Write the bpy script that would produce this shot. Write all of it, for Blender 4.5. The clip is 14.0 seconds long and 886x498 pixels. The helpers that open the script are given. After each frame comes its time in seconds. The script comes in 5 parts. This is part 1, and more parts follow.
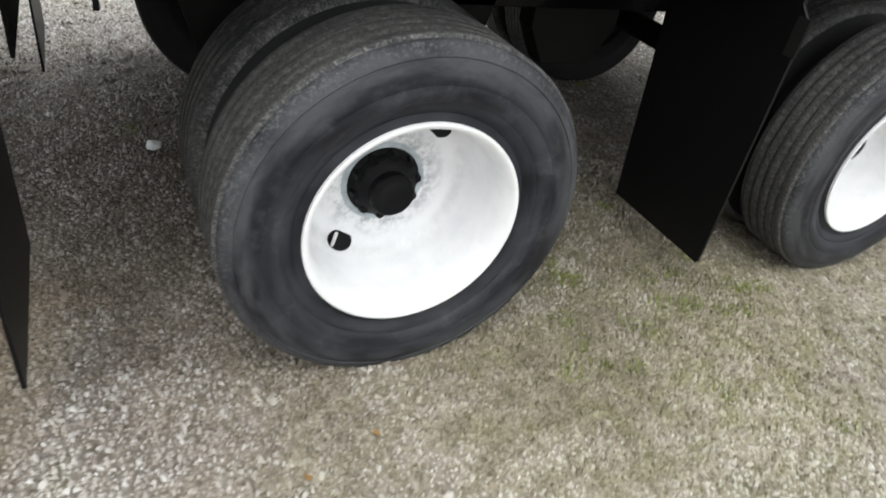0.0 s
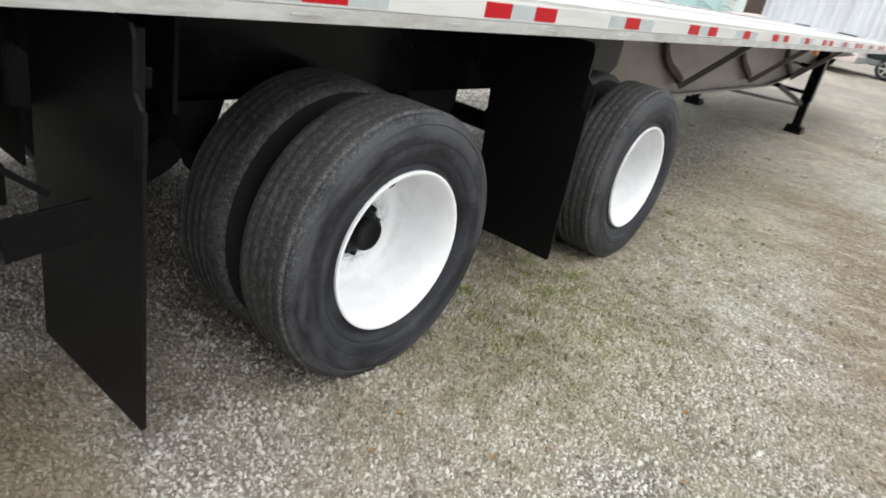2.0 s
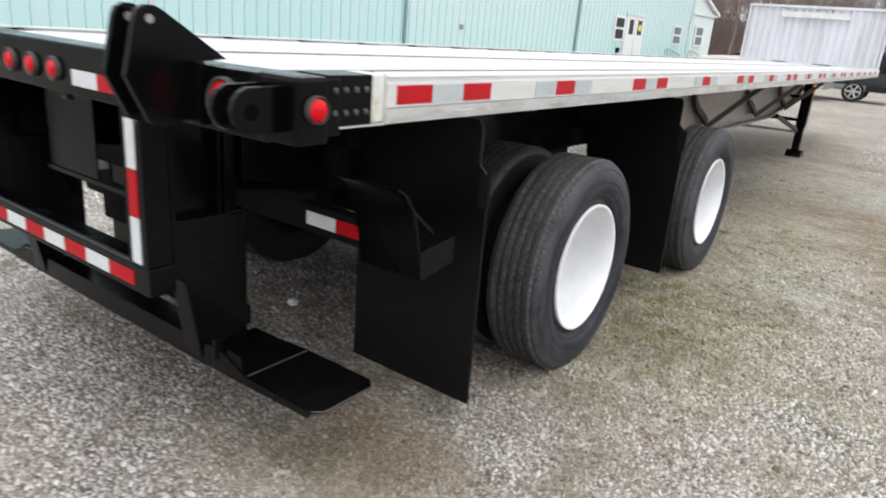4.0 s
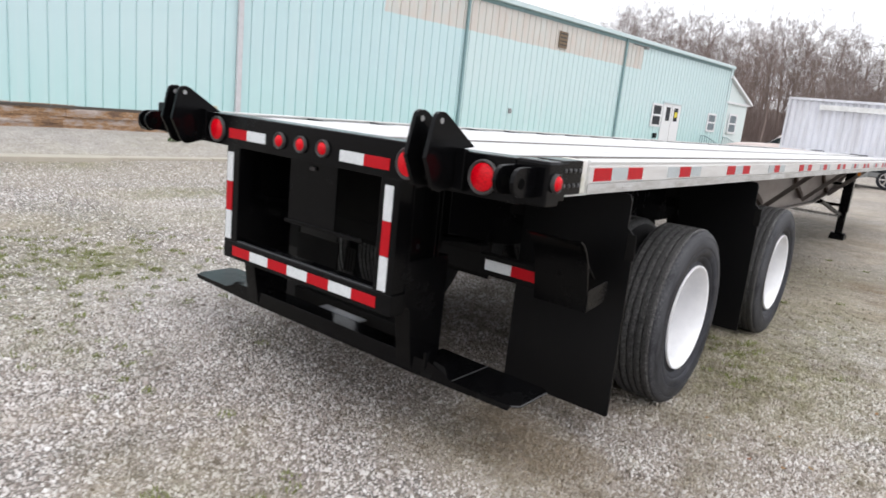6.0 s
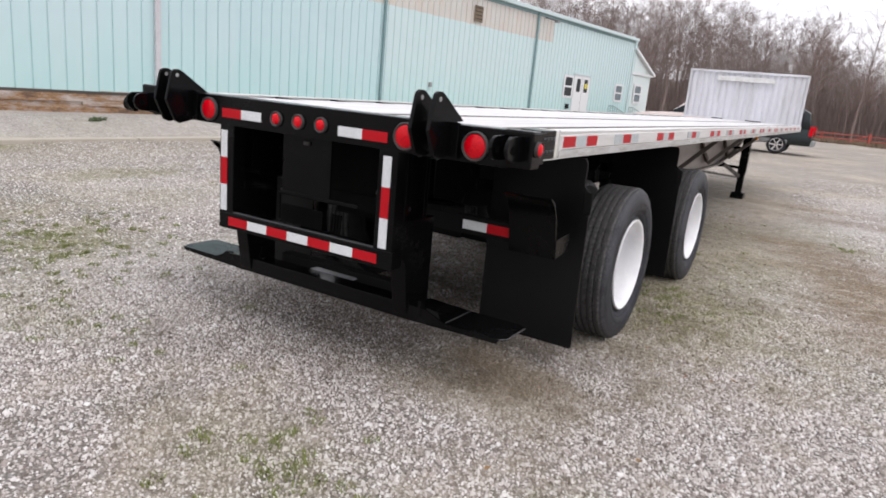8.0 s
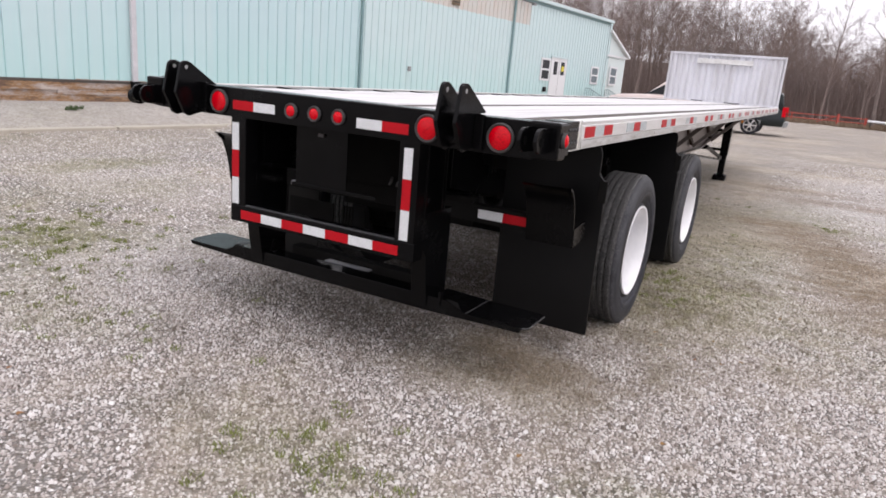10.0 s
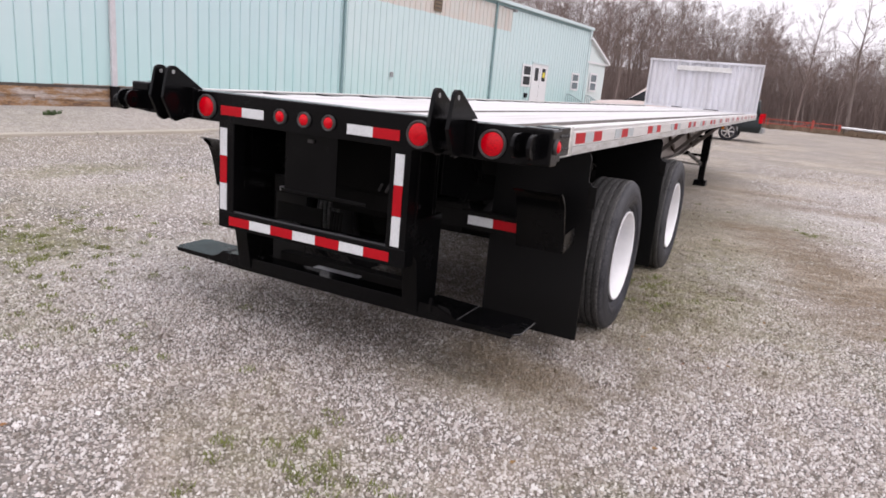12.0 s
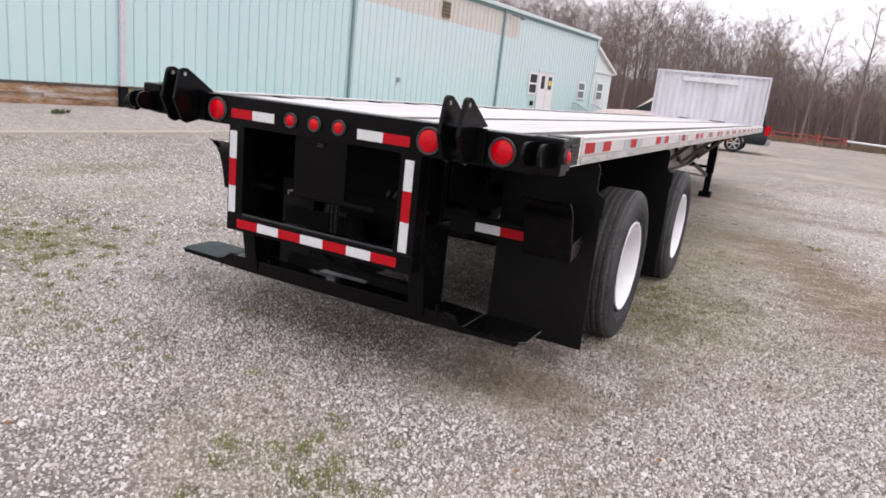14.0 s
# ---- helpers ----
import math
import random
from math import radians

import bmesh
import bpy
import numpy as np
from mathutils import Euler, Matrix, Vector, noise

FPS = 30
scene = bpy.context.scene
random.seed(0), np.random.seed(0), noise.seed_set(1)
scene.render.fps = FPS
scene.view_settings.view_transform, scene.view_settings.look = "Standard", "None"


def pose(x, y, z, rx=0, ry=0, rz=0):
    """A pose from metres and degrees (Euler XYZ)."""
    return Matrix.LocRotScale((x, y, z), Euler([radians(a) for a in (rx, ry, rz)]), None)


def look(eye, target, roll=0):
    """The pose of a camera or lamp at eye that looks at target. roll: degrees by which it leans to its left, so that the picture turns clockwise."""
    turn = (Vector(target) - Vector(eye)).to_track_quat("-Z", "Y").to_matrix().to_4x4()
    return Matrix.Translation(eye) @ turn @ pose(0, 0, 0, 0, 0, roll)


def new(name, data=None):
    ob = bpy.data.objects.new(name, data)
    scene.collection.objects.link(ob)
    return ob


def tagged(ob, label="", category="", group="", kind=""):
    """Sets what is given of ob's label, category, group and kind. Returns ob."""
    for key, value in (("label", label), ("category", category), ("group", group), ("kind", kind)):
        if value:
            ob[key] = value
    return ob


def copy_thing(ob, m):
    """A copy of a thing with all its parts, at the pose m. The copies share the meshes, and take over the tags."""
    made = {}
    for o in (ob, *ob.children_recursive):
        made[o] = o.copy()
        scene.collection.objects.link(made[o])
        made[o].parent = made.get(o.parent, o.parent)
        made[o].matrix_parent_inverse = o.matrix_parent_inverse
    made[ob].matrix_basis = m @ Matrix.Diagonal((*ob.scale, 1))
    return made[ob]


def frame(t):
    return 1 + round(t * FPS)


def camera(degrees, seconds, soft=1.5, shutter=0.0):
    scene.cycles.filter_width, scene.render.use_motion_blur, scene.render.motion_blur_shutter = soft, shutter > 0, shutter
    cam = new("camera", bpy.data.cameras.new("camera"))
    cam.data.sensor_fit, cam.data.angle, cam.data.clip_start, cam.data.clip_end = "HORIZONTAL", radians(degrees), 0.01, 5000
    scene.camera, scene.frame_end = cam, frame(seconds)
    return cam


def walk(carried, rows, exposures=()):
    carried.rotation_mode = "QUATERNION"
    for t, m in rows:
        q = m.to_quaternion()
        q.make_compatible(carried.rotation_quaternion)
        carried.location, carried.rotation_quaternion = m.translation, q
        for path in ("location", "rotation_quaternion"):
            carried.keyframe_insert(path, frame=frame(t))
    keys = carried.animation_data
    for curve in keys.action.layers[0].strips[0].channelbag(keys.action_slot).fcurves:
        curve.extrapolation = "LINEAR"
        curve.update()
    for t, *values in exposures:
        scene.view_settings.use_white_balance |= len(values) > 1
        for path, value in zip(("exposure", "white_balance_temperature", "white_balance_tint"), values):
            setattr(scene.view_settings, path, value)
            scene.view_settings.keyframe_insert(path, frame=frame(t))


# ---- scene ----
cam = camera(67.0, 14.0, soft=1.7, shutter=0.5)
LIGHT = [(0, 0.32, 6500, 5.5), (0.5, 0.37, 6480, 5.5), (1, 0.32, 6450, 5.5), (2, 0.25, 6480, 5.5), (3, 0.22, 6350, 7.5), (4, 0.20, 6380, 8.5), (6.5, 0.12, 6400, 12), (7.5, 0.12, 6430, 13), (8, -0.02, 6480, 15), (8.5, 0.02, 6480, 15), (11, -0.03, 6560, 20.5), (14, -0.03, 6560, 20.5)]
PATH = [
    (0, (2.6, 1.117, 1.494), (1.204, 1.966, 0.341), 10.9),
    (0.5, (2.678, 0.906, 1.51), (1.346, 1.832, 0.341), 10.5),
    (1, (2.733, 0.675, 1.524), (1.434, 1.875, 0.59), 11.8),
    (1.5, (2.633, 0.387, 1.516), (1.404, 1.698, 0.638), 9.4),
    (2, (2.676, 0.117, 1.522), (1.623, 1.61, 0.706), 11.7),
    (2.5, (2.69, -0.17, 1.54), (1.681, 1.387, 0.793), 8.8),
    (3, (2.544, -0.482, 1.526), (1.55, 1.106, 0.825), 6.8),
    (3.5, (2.483, -0.755, 1.538), (1.475, 0.828, 0.846), 9.0),
    (4, (2.478, -1.059, 1.538), (1.384, 0.492, 0.909), 4.8),
    (4.2, (2.461, -1.163, 1.553), (1.336, 0.38, 0.962), 5.5),
    (6.3, (2.455, -2.155, 1.559), (1.244, -0.621, 1.138), 6.1),
    (6.5, (2.421, -2.239, 1.557), (1.224, -0.695, 1.126), 6.9),
    (7, (2.342, -2.439, 1.558), (1.207, -0.853, 1.117), 4.1),
    (7.5, (2.352, -2.534, 1.569), (1.251, -0.915, 1.16), 4.8),
    (8, (2.446, -2.606, 1.555), (1.459, -0.932, 1.084), 5.3),
    (8.5, (2.468, -2.668, 1.572), (1.497, -0.982, 1.11), 5.2),
    (8.7, (2.44, -2.672, 1.573), (1.482, -0.99, 1.07), 4.9),
    (10.8, (2.211, -2.752, 1.575), (1.331, -1.028, 1.071), 4.9),
    (11, (2.21, -2.75, 1.576), (1.339, -1.016, 1.094), 5.1),
    (11.5, (2.207, -2.741, 1.576), (1.345, -1.004, 1.086), 5.3),
    (12, (2.203, -2.746, 1.571), (1.335, -1.012, 1.08), 5.1),
    (12.5, (2.187, -2.748, 1.571), (1.306, -1.017, 1.094), 6.0),
    (13, (2.189, -2.75, 1.573), (1.296, -1.024, 1.097), 5.7),
    (13.5, (2.188, -2.76, 1.576), (1.309, -1.026, 1.107), 5.9),
    (14, (2.182, -2.759, 1.574), (1.304, -1.026, 1.099), 6.2),
]
walk(cam, [(t, look(eye, target, roll)) for t, eye, target, roll in PATH], LIGHT)

# ---- world and light ----
world = bpy.data.worlds.new("overcast_sky")
scene.world = world
world.use_nodes = True
wn, wl = world.node_tree.nodes, world.node_tree.links
wn.clear()
SUN_EL, SUN_ROT = radians(60), radians(120)
sky = wn.new("ShaderNodeTexSky")
sky.sky_type = "NISHITA"
sky.sun_disc = False
sky.sun_elevation, sky.sun_rotation = SUN_EL, SUN_ROT
sky.air_density, sky.dust_density = 1.0, 4.0
grey = wn.new("ShaderNodeHueSaturation")
grey.inputs["Saturation"].default_value = 0.12
veil = wn.new("ShaderNodeMix")
veil.data_type = "RGBA"
veil.inputs[0].default_value = 0.72
veil.inputs[7].default_value = (17.0, 17.2, 17.7, 1)
# an overcast sky is brighter overhead than at the horizon
where = wn.new("ShaderNodeTexCoord")
height = wn.new("ShaderNodeSeparateXYZ")
lift = wn.new("ShaderNodeMapRange")
lift.inputs[1].default_value, lift.inputs[2].default_value = 0.0, 1.0
lift.inputs[3].default_value, lift.inputs[4].default_value = 0.80, 1.24
dome = wn.new("ShaderNodeMix")
dome.data_type, dome.blend_type = "RGBA", "MULTIPLY"
dome.inputs[0].default_value = 1.0
wbg = wn.new("ShaderNodeBackground")
wbg.inputs["Strength"].default_value = 0.1
wout = wn.new("ShaderNodeOutputWorld")
wl.new(sky.outputs[0], grey.inputs["Color"])
wl.new(grey.outputs[0], veil.inputs[6])
wl.new(where.outputs["Generated"], height.inputs[0])
wl.new(height.outputs[2], lift.inputs[0])
wl.new(veil.outputs[2], dome.inputs[6])
wl.new(lift.outputs[0], dome.inputs[7])
wl.new(dome.outputs[2], wbg.inputs[0])
wl.new(wbg.outputs[0], wout.inputs[0])

sun_data = bpy.data.lights.new("sun", "SUN")
sun_data.energy, sun_data.angle, sun_data.color = 0.55, radians(30), (1.0, 0.97, 0.93)
sun = new("sun", sun_data)
sun.matrix_world = look((30 * math.sin(SUN_ROT), 30 * math.cos(SUN_ROT), 52), (0, 0, 0))


# ---- materials ----
class Mat:
    """A small wrapper that builds node materials line by line."""

    def __init__(self, name, rough=0.5, metal=0.0, color=(0.5, 0.5, 0.5)):
        self.m = bpy.data.materials.new(name)
        self.m.use_nodes = True
        self.t = self.m.node_tree
        self.b = self.t.nodes["Principled BSDF"]
        self.set("Roughness", rough)
        self.set("Metallic", metal)
        self.set("Base Color", (*color, 1))
        self.co = self.t.nodes.new("ShaderNodeTexCoord").outputs["Object"]

    def set(self, key, value):
        if hasattr(value, "is_linked"):
            self.t.links.new(value, self.b.inputs[key])
        else:
            self.b.inputs[key].default_value = value

    def node(self, kind, ins, **props):
        n = self.t.nodes.new(kind)
        for k, v in props.items():
            setattr(n, k, v)
        for k, v in ins.items():
            if hasattr(v, "is_linked"):
                self.t.links.new(v, n.inputs[k])
            else:
                n.inputs[k].default_value = v
        return n

    def noise(self, scale, detail=4.0, rough=0.55, co=None):
        return self.node("ShaderNodeTexNoise", {"Vector": co or self.co, "Scale": scale, "Detail": detail, "Roughness": rough}).outputs["Fac"]

    def stretch(self, sx, sy, sz, co=None):
        return self.node("ShaderNodeMapping", {"Vector": co or self.co, "Scale": (sx, sy, sz)}).outputs[0]

    def ramp(self, fac, stops):
        n = self.node("ShaderNodeValToRGB", {"Fac": fac})
        e = n.color_ramp.elements
        while len(e) < len(stops):
            e.new(0.5)
        for el, (p, c) in zip(e, stops):
            el.position = p
            el.color = (*c, 1) if isinstance(c, tuple) else (c, c, c, 1)
        return n.outputs[0]

    def mix(self, fac, a, b, blend="MIX"):
        n = self.t.nodes.new("ShaderNodeMix")
        n.data_type, n.blend_type = "RGBA", blend
        for i, v in ((0, fac), (6, a), (7, b)):
            if hasattr(v, "is_linked"):
                self.t.links.new(v, n.inputs[i])
            else:
                n.inputs[i].default_value = (*v, 1) if isinstance(v, tuple) else v
        return n.outputs[2]

    def math(self, op, a, b=0.0, clamp=False):
        n = self.node("ShaderNodeMath", {0: a, 1: b}, operation=op, use_clamp=clamp)
        return n.outputs[0]

    def band(self, v, lo, hi, soft):
        """1 between lo and hi, soft at the ends."""
        up = self.node("ShaderNodeMapRange", {0: v, 1: lo - soft, 2: lo + soft, 3: 0.0, 4: 1.0}).outputs[0]
        dn = self.node("ShaderNodeMapRange", {0: v, 1: hi - soft, 2: hi + soft, 3: 1.0, 4: 0.0}).outputs[0]
        return self.math("MULTIPLY", up, dn)

    def xyz(self, co=None):
        return self.node("ShaderNodeSeparateXYZ", {0: co or self.co}).outputs

    def bump(self, height, strength=0.3, dist=0.01):
        n = self.node("ShaderNodeBump", {"Height": height, "Strength": strength, "Distance": dist})
        self.t.links.new(n.outputs[0], self.b.inputs["Normal"])


def m_black_paint():
    k = Mat("black_paint", 0.3, 0.0)
    dust = k.ramp(k.noise(3.0, 6, 0.65), [(0.45, 0.0), (0.75, 1.0)])
    fine = k.noise(60, 3)
    k.set("Base Color", k.mix(k.math("MULTIPLY", dust, 0.06), (0.0026, 0.0026, 0.003), (0.035, 0.033, 0.03)))
    k.set("Roughness", k.node("ShaderNodeMapRange", {0: k.math("ADD", dust, k.math("MULTIPLY", fine, 0.4)), 3: 0.12, 4: 0.34}).outputs[0])
    k.set("Specular IOR Level", 0.13)
    k.bump(k.noise(90, 2), 0.05, 0.002)
    return k.m


def m_matte_black():
    k = Mat("matte_black_steel", 0.85)
    k.set("Specular IOR Level", 0.12)
    n = k.noise(6, 6, 0.7)
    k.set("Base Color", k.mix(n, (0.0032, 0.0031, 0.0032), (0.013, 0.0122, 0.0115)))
    return k.m


def m_rubber_flap():
    k = Mat("flap_rubber", 0.42)
    dust = k.ramp(k.noise(2.5, 7, 0.7), [(0.4, 0.0), (0.8, 1.0)])
    k.set("Base Color", k.mix(k.math("MULTIPLY", dust, 0.06), (0.0032, 0.0032, 0.0036), (0.04, 0.037, 0.034)))
    k.set("Specular IOR Level", 0.2)
    k.bump(k.noise(140, 2), 0.08, 0.002)
    return k.m


def m_tyre(name, dark, dusty, lo, hi, sipes):
    k = Mat(name, 0.75)
    x, y, z = k.xyz()
    angle = k.math("ARCTAN2", z, y)
    rad = k.math("SQRT", k.math("ADD", k.math("MULTIPLY", y, y), k.math("MULTIPLY", z, z)))
    # coordinates that run round the tyre, so that dust and scuffs follow it
    ring = k.node("ShaderNodeCombineXYZ", {0: k.math("MULTIPLY", k.math("COSINE", angle), 0.9), 1: k.math("MULTIPLY", k.math("SINE", angle), 0.9), 2: k.math("MULTIPLY", k.math("ADD", rad, k.math("MULTIPLY", x, 0.6)), 8.0)}).outputs[0]
    big = k.noise(5, 6, 0.7)
    rings = k.noise(2.2, 4, 0.6, ring)
    fine = k.noise(85, 5, 0.75)
    k.set("Specular IOR Level", 0.25)
    if sipes:
        dust = k.ramp(k.math("ADD", k.math("MULTIPLY", big, 0.72), k.math("MULTIPLY", fine, 0.28)), [(lo, 0.0), (hi, 1.0)])
        c = k.mix(dust, dark, dusty)
        # pale chips along the shoulder ribs
        chips = k.ramp(k.noise(150, 4, 0.8), [(0.53, 0.0), (0.66, 1.0)])
        edge = k.math("SUBTRACT", 1.0, k.band(x, -0.232, -0.032, 0.008))
        c = k.mix(k.math("MULTIPLY", chips, k.math("ADD", k.math("MULTIPLY", edge, 0.36), 0.42)), c, (0.27, 0.265, 0.26))
        # ribs worn pale along the grooves
        rib = k.math("FRACT", k.math("DIVIDE", k.math("SUBTRACT", 0.5, x), 0.0436))
        worn = k.math("MULTIPLY", k.band(rib, 0.28, 0.72, 0.10), 1.0)
        worn = k.math("MULTIPLY", k.math("SUBTRACT", 1.0, worn), k.ramp(k.noise(48, 5, 0.8), [(0.46, 0.0), (0.62, 1.0)]))
        c = k.mix(k.math("MULTIPLY", worn, 0.6), c, (0.19, 0.188, 0.185))
        wob = k.math("ADD", k.math("MULTIPLY", angle, 165.0), k.math("ADD", k.math("MULTIPLY", k.math("SINE", k.math("MULTIPLY", x, 260.0)), 0.8), k.math("MULTIPLY", k.noise(34, 4, 0.7), 9.0)))
        cut = k.ramp(k.math("ABSOLUTE", k.math("SINE", wob)), [(0.0, 0.0), (0.40, 1.0)])
        c = k.mix(1.0, c, k.mix(cut, (0.36, 0.36, 0.36), (1.08, 1.08, 1.08)), "MULTIPLY")
        k.bump(k.math("ADD", fine, k.math("MULTIPLY", cut, 0.9)), 0.7, 0.005)
    else:
        dust = k.ramp(k.math("ADD", k.math("ADD", k.math("MULTIPLY", big, 0.10), k.math("MULTIPLY", rings, 0.55)), 0.17), [(lo, 0.0), (hi, 1.0)])
        c = k.mix(dust, dark, dusty)
        scuff = k.math("MULTIPLY", k.band(rad, 0.432, 0.512, 0.020), k.ramp(rings, [(0.40, 0.05), (0.60, 1.0)]))
        c = k.mix(k.math("MULTIPLY", scuff, 0.5), c, (0.09, 0.09, 0.094))
        # pale chips where the rounded shoulder meets the tread
        chips = k.math("MULTIPLY", k.band(rad, 0.488, 0.54, 0.016), k.math("MULTIPLY", k.ramp(k.noise(95, 5, 0.8), [(0.50, 0.0), (0.64, 1.0)]), k.ramp(big, [(0.35, 0.2), (0.6, 1.0)])))
        c = k.mix(k.math("MULTIPLY", chips, 0.5), c, (0.24, 0.238, 0.235))
        rub = k.math("MULTIPLY", k.band(rad, 0.36, 0.44, 0.02), k.ramp(k.noise(9.0, 6, 0.75), [(0.52, 0.0), (0.68, 1.0)]))
        c = k.mix(k.math("MULTIPLY", rub, 0.35), c, (0.11, 0.11, 0.12))
        k.bump(k.math("ADD", fine, k.math("MULTIPLY", rings, 0.5)), 0.16, 0.003)
    k.set("Base Color", c)
    k.set("Roughness", k.node("ShaderNodeMapRange", {0: dust, 3: 0.45, 4: 0.9}).outputs[0])
    return k.m


def m_rim():
    k = Mat("white_rim_paint", 0.38)
    grime = k.ramp(k.noise(7, 7, 0.7), [(0.46, 0.0), (0.8, 1.0)])
    x, y, z = k.xyz()
    rad = k.math("SQRT", k.math("ADD", k.math("MULTIPLY", y, y), k.math("MULTIPLY", z, z)))
    c = k.mix(k.math("MULTIPLY", grime, 0.28), (0.85, 0.85, 0.865), (0.42, 0.45, 0.48))
    # grease thrown out round the hub, and shading painted grey into the well's step
    thrown = k.math("MULTIPLY", k.node("ShaderNodeMapRange", {0: rad, 1: 0.12, 2: 0.205, 3: 1.0, 4: 0.0}).outputs[0], k.ramp(k.noise(26, 6, 0.75), [(0.44, 0.0), (0.60, 1.0)]))
    c = k.mix(k.math("MULTIPLY", thrown, 0.8), c, (0.15, 0.17, 0.19))
    well = k.math("MULTIPLY", k.band(rad, 0.232, 0.262, 0.010), k.ramp(k.noise(11, 5, 0.7), [(0.35, 0.1), (0.65, 1.0)]))
    c = k.mix(k.math("MULTIPLY", well, 0.38), c, (0.36, 0.35, 0.34))
    k.set("Base Color", c)
    k.bump(k.noise(120, 2), 0.04, 0.002)
    return k.m


def m_aluminium(name, base, rough, grime_amt, stretch, grime_color=(0.30, 0.27, 0.23)):
    k = Mat(name, rough, 0.55)
    co = k.stretch(*stretch)
    grime = k.ramp(k.noise(1.0, 8, 0.7, co), [(0.42, 0.0), (0.72, 1.0)])
    spots = k.ramp(k.noise(14, 6, 0.7), [(0.55, 0.0), (0.75, 1.0)])
    dirt = k.math("MULTIPLY", k.math("MAXIMUM", grime, k.math("MULTIPLY", spots, 0.5)), grime_amt)
    k.set("Base Color", k.mix(dirt, base, grime_color))
    k.set("Roughness", k.node("ShaderNodeMapRange", {0: dirt, 3: rough, 4: min(1.0, rough + 0.3)}).outputs[0])
    k.bump(k.noise(1.0, 4, 0.6, k.stretch(stretch[0] * 12, stretch[1] * 4, stretch[2] * 12)), 0.06, 0.003)
    return k.m


def m_stained():
    k = Mat("stained_aluminium", 0.6, 0.2)
    n = k.noise(7, 4, 0.6)
    k.set("Base Color", k.ramp(n, [(0.28, (0.22, 0.19, 0.10)), (0.40, (0.45, 0.42, 0.30)), (0.50, (0.66, 0.65, 0.58)), (0.62, (0.76, 0.75, 0.73))]))
    k.bump(n, 0.3, 0.004)
    return k.m


def m_wood():
    k = Mat("weathered_wood", 0.8)
    g = k.noise(1.0, 8, 0.7, k.stretch(60, 2.0, 60))
    k.set("Base Color", k.ramp(g, [(0.3, (0.035, 0.028, 0.024)), (0.6, (0.10, 0.085, 0.072)), (0.8, (0.2, 0.18, 0.16))]))
    k.bump(g, 0.4, 0.004)
    return k.m


def m_tape(name, color):
    k = Mat(name, 0.4)
    k.set("Specular IOR Level", 0.15)
    grid = k.node("ShaderNodeTexVoronoi", {"Vector": k.co, "Scale": 160.0}, feature="DISTANCE_TO_EDGE").outputs["Distance"]
    cell = k.ramp(grid, [(0.02, 0.75), (0.12, 1.0)])
    dirt = k.ramp(k.noise(9, 6, 0.7), [(0.5, 1.0), (0.8, 0.8)])
    k.set("Base Color", k.mix(1.0, k.mix(1.0, color, cell, "MULTIPLY"), dirt, "MULTIPLY"))
    return k.m


def m_lens(name, color):
    k = Mat(name, 0.12)
    rib = k.node("ShaderNodeTexVoronoi", {"Vector": k.co, "Scale": 130.0}).outputs["Distance"]
    k.set("Base Color", k.mix(rib, color, tuple(0.55 * c for c in color)))
    k.set("Specular IOR Level", 0.25)
    k.bump(rib, 0.25, 0.002)
    return k.m


def m_plain(name, color, rough=0.5, metal=0.0, var=0.25, scale=8.0, spec=0.5):
    k = Mat(name, rough, metal)
    k.set("Specular IOR Level", spec)
    n = k.noise(scale, 6, 0.65)
    k.set("Base Color", k.mix(n, tuple(c * (1 - var) for c in color), tuple(min(1, c * (1 + var)) for c in color)))
    k.bump(k.noise(scale * 10, 3), 0.1, 0.003)
    return k.m


def ground_color(k):
    """Gravel colour with dusty tan tracks, mossy patches and dark specks, shared by sheet and loose stones."""
    x, y, z = k.xyz()
    wob = k.math("SUBTRACT", k.noise(0.55, 5, 0.6), 0.5)
    big = k.noise(0.22, 4, 0.6)
    # dusty track that runs beside the trailer
    tx = k.math("ADD", k.math("SUBTRACT", x, k.math("MULTIPLY", y, 0.09)), k.math("MULTIPLY", wob, 2.2))
    track = k.math("MULTIPLY", k.band(tx, 0.95, 1.55, 0.35), k.band(y, 1.6, 15.0, 1.6))
    patch = k.ramp(k.noise(0.5, 6, 0.68), [(0.53, 0.0), (0.66, 1.0)])
    broad = k.ramp(k.noise(1.0, 7, 0.7, k.stretch(0.24, 0.28, 1.0)), [(0.46, 0.0), (0.60, 1.0)])
    patch = k.math("MAXIMUM", patch, k.math("MULTIPLY", broad, k.node("ShaderNodeMapRange", {0: y, 1: 5.0, 2: 9.0, 3: 0.0, 4: 1.0}).outputs[0]))
    tan = k.math("MAXIMUM", k.math("MULTIPLY", track, 0.8), k.math("MULTIPLY", patch, 0.7))
    far = k.node("ShaderNodeMapRange", {0: y, 1: 4.5, 2: 12.0, 3: 0.0, 4: 0.22}).outputs[0]
    tan = k.math("MAXIMUM", tan, far)
    ragged = k.math("ADD", k.math("MULTIPLY", k.noise(1.6, 6, 0.7), 1.4), -0.2)

    def blots(rows):
        total = 0.0
        for cx, cy, rx, ry, amt in rows:
            dx = k.math("DIVIDE", k.math("SUBTRACT", x, cx), rx)
            dy = k.math("DIVIDE", k.math("SUBTRACT", y, cy), ry)
            d = k.math("SQRT", k.math("ADD", k.math("MULTIPLY", dx, dx), k.math("MULTIPLY", dy, dy)))
            m = k.node("ShaderNodeMapRange", {0: k.math("MULTIPLY", d, ragged), 1: 0.25, 2: 0.85, 3: amt, 4: 0.0}).outputs[0]
            total = k.math("MAXIMUM", total, m)
        return total

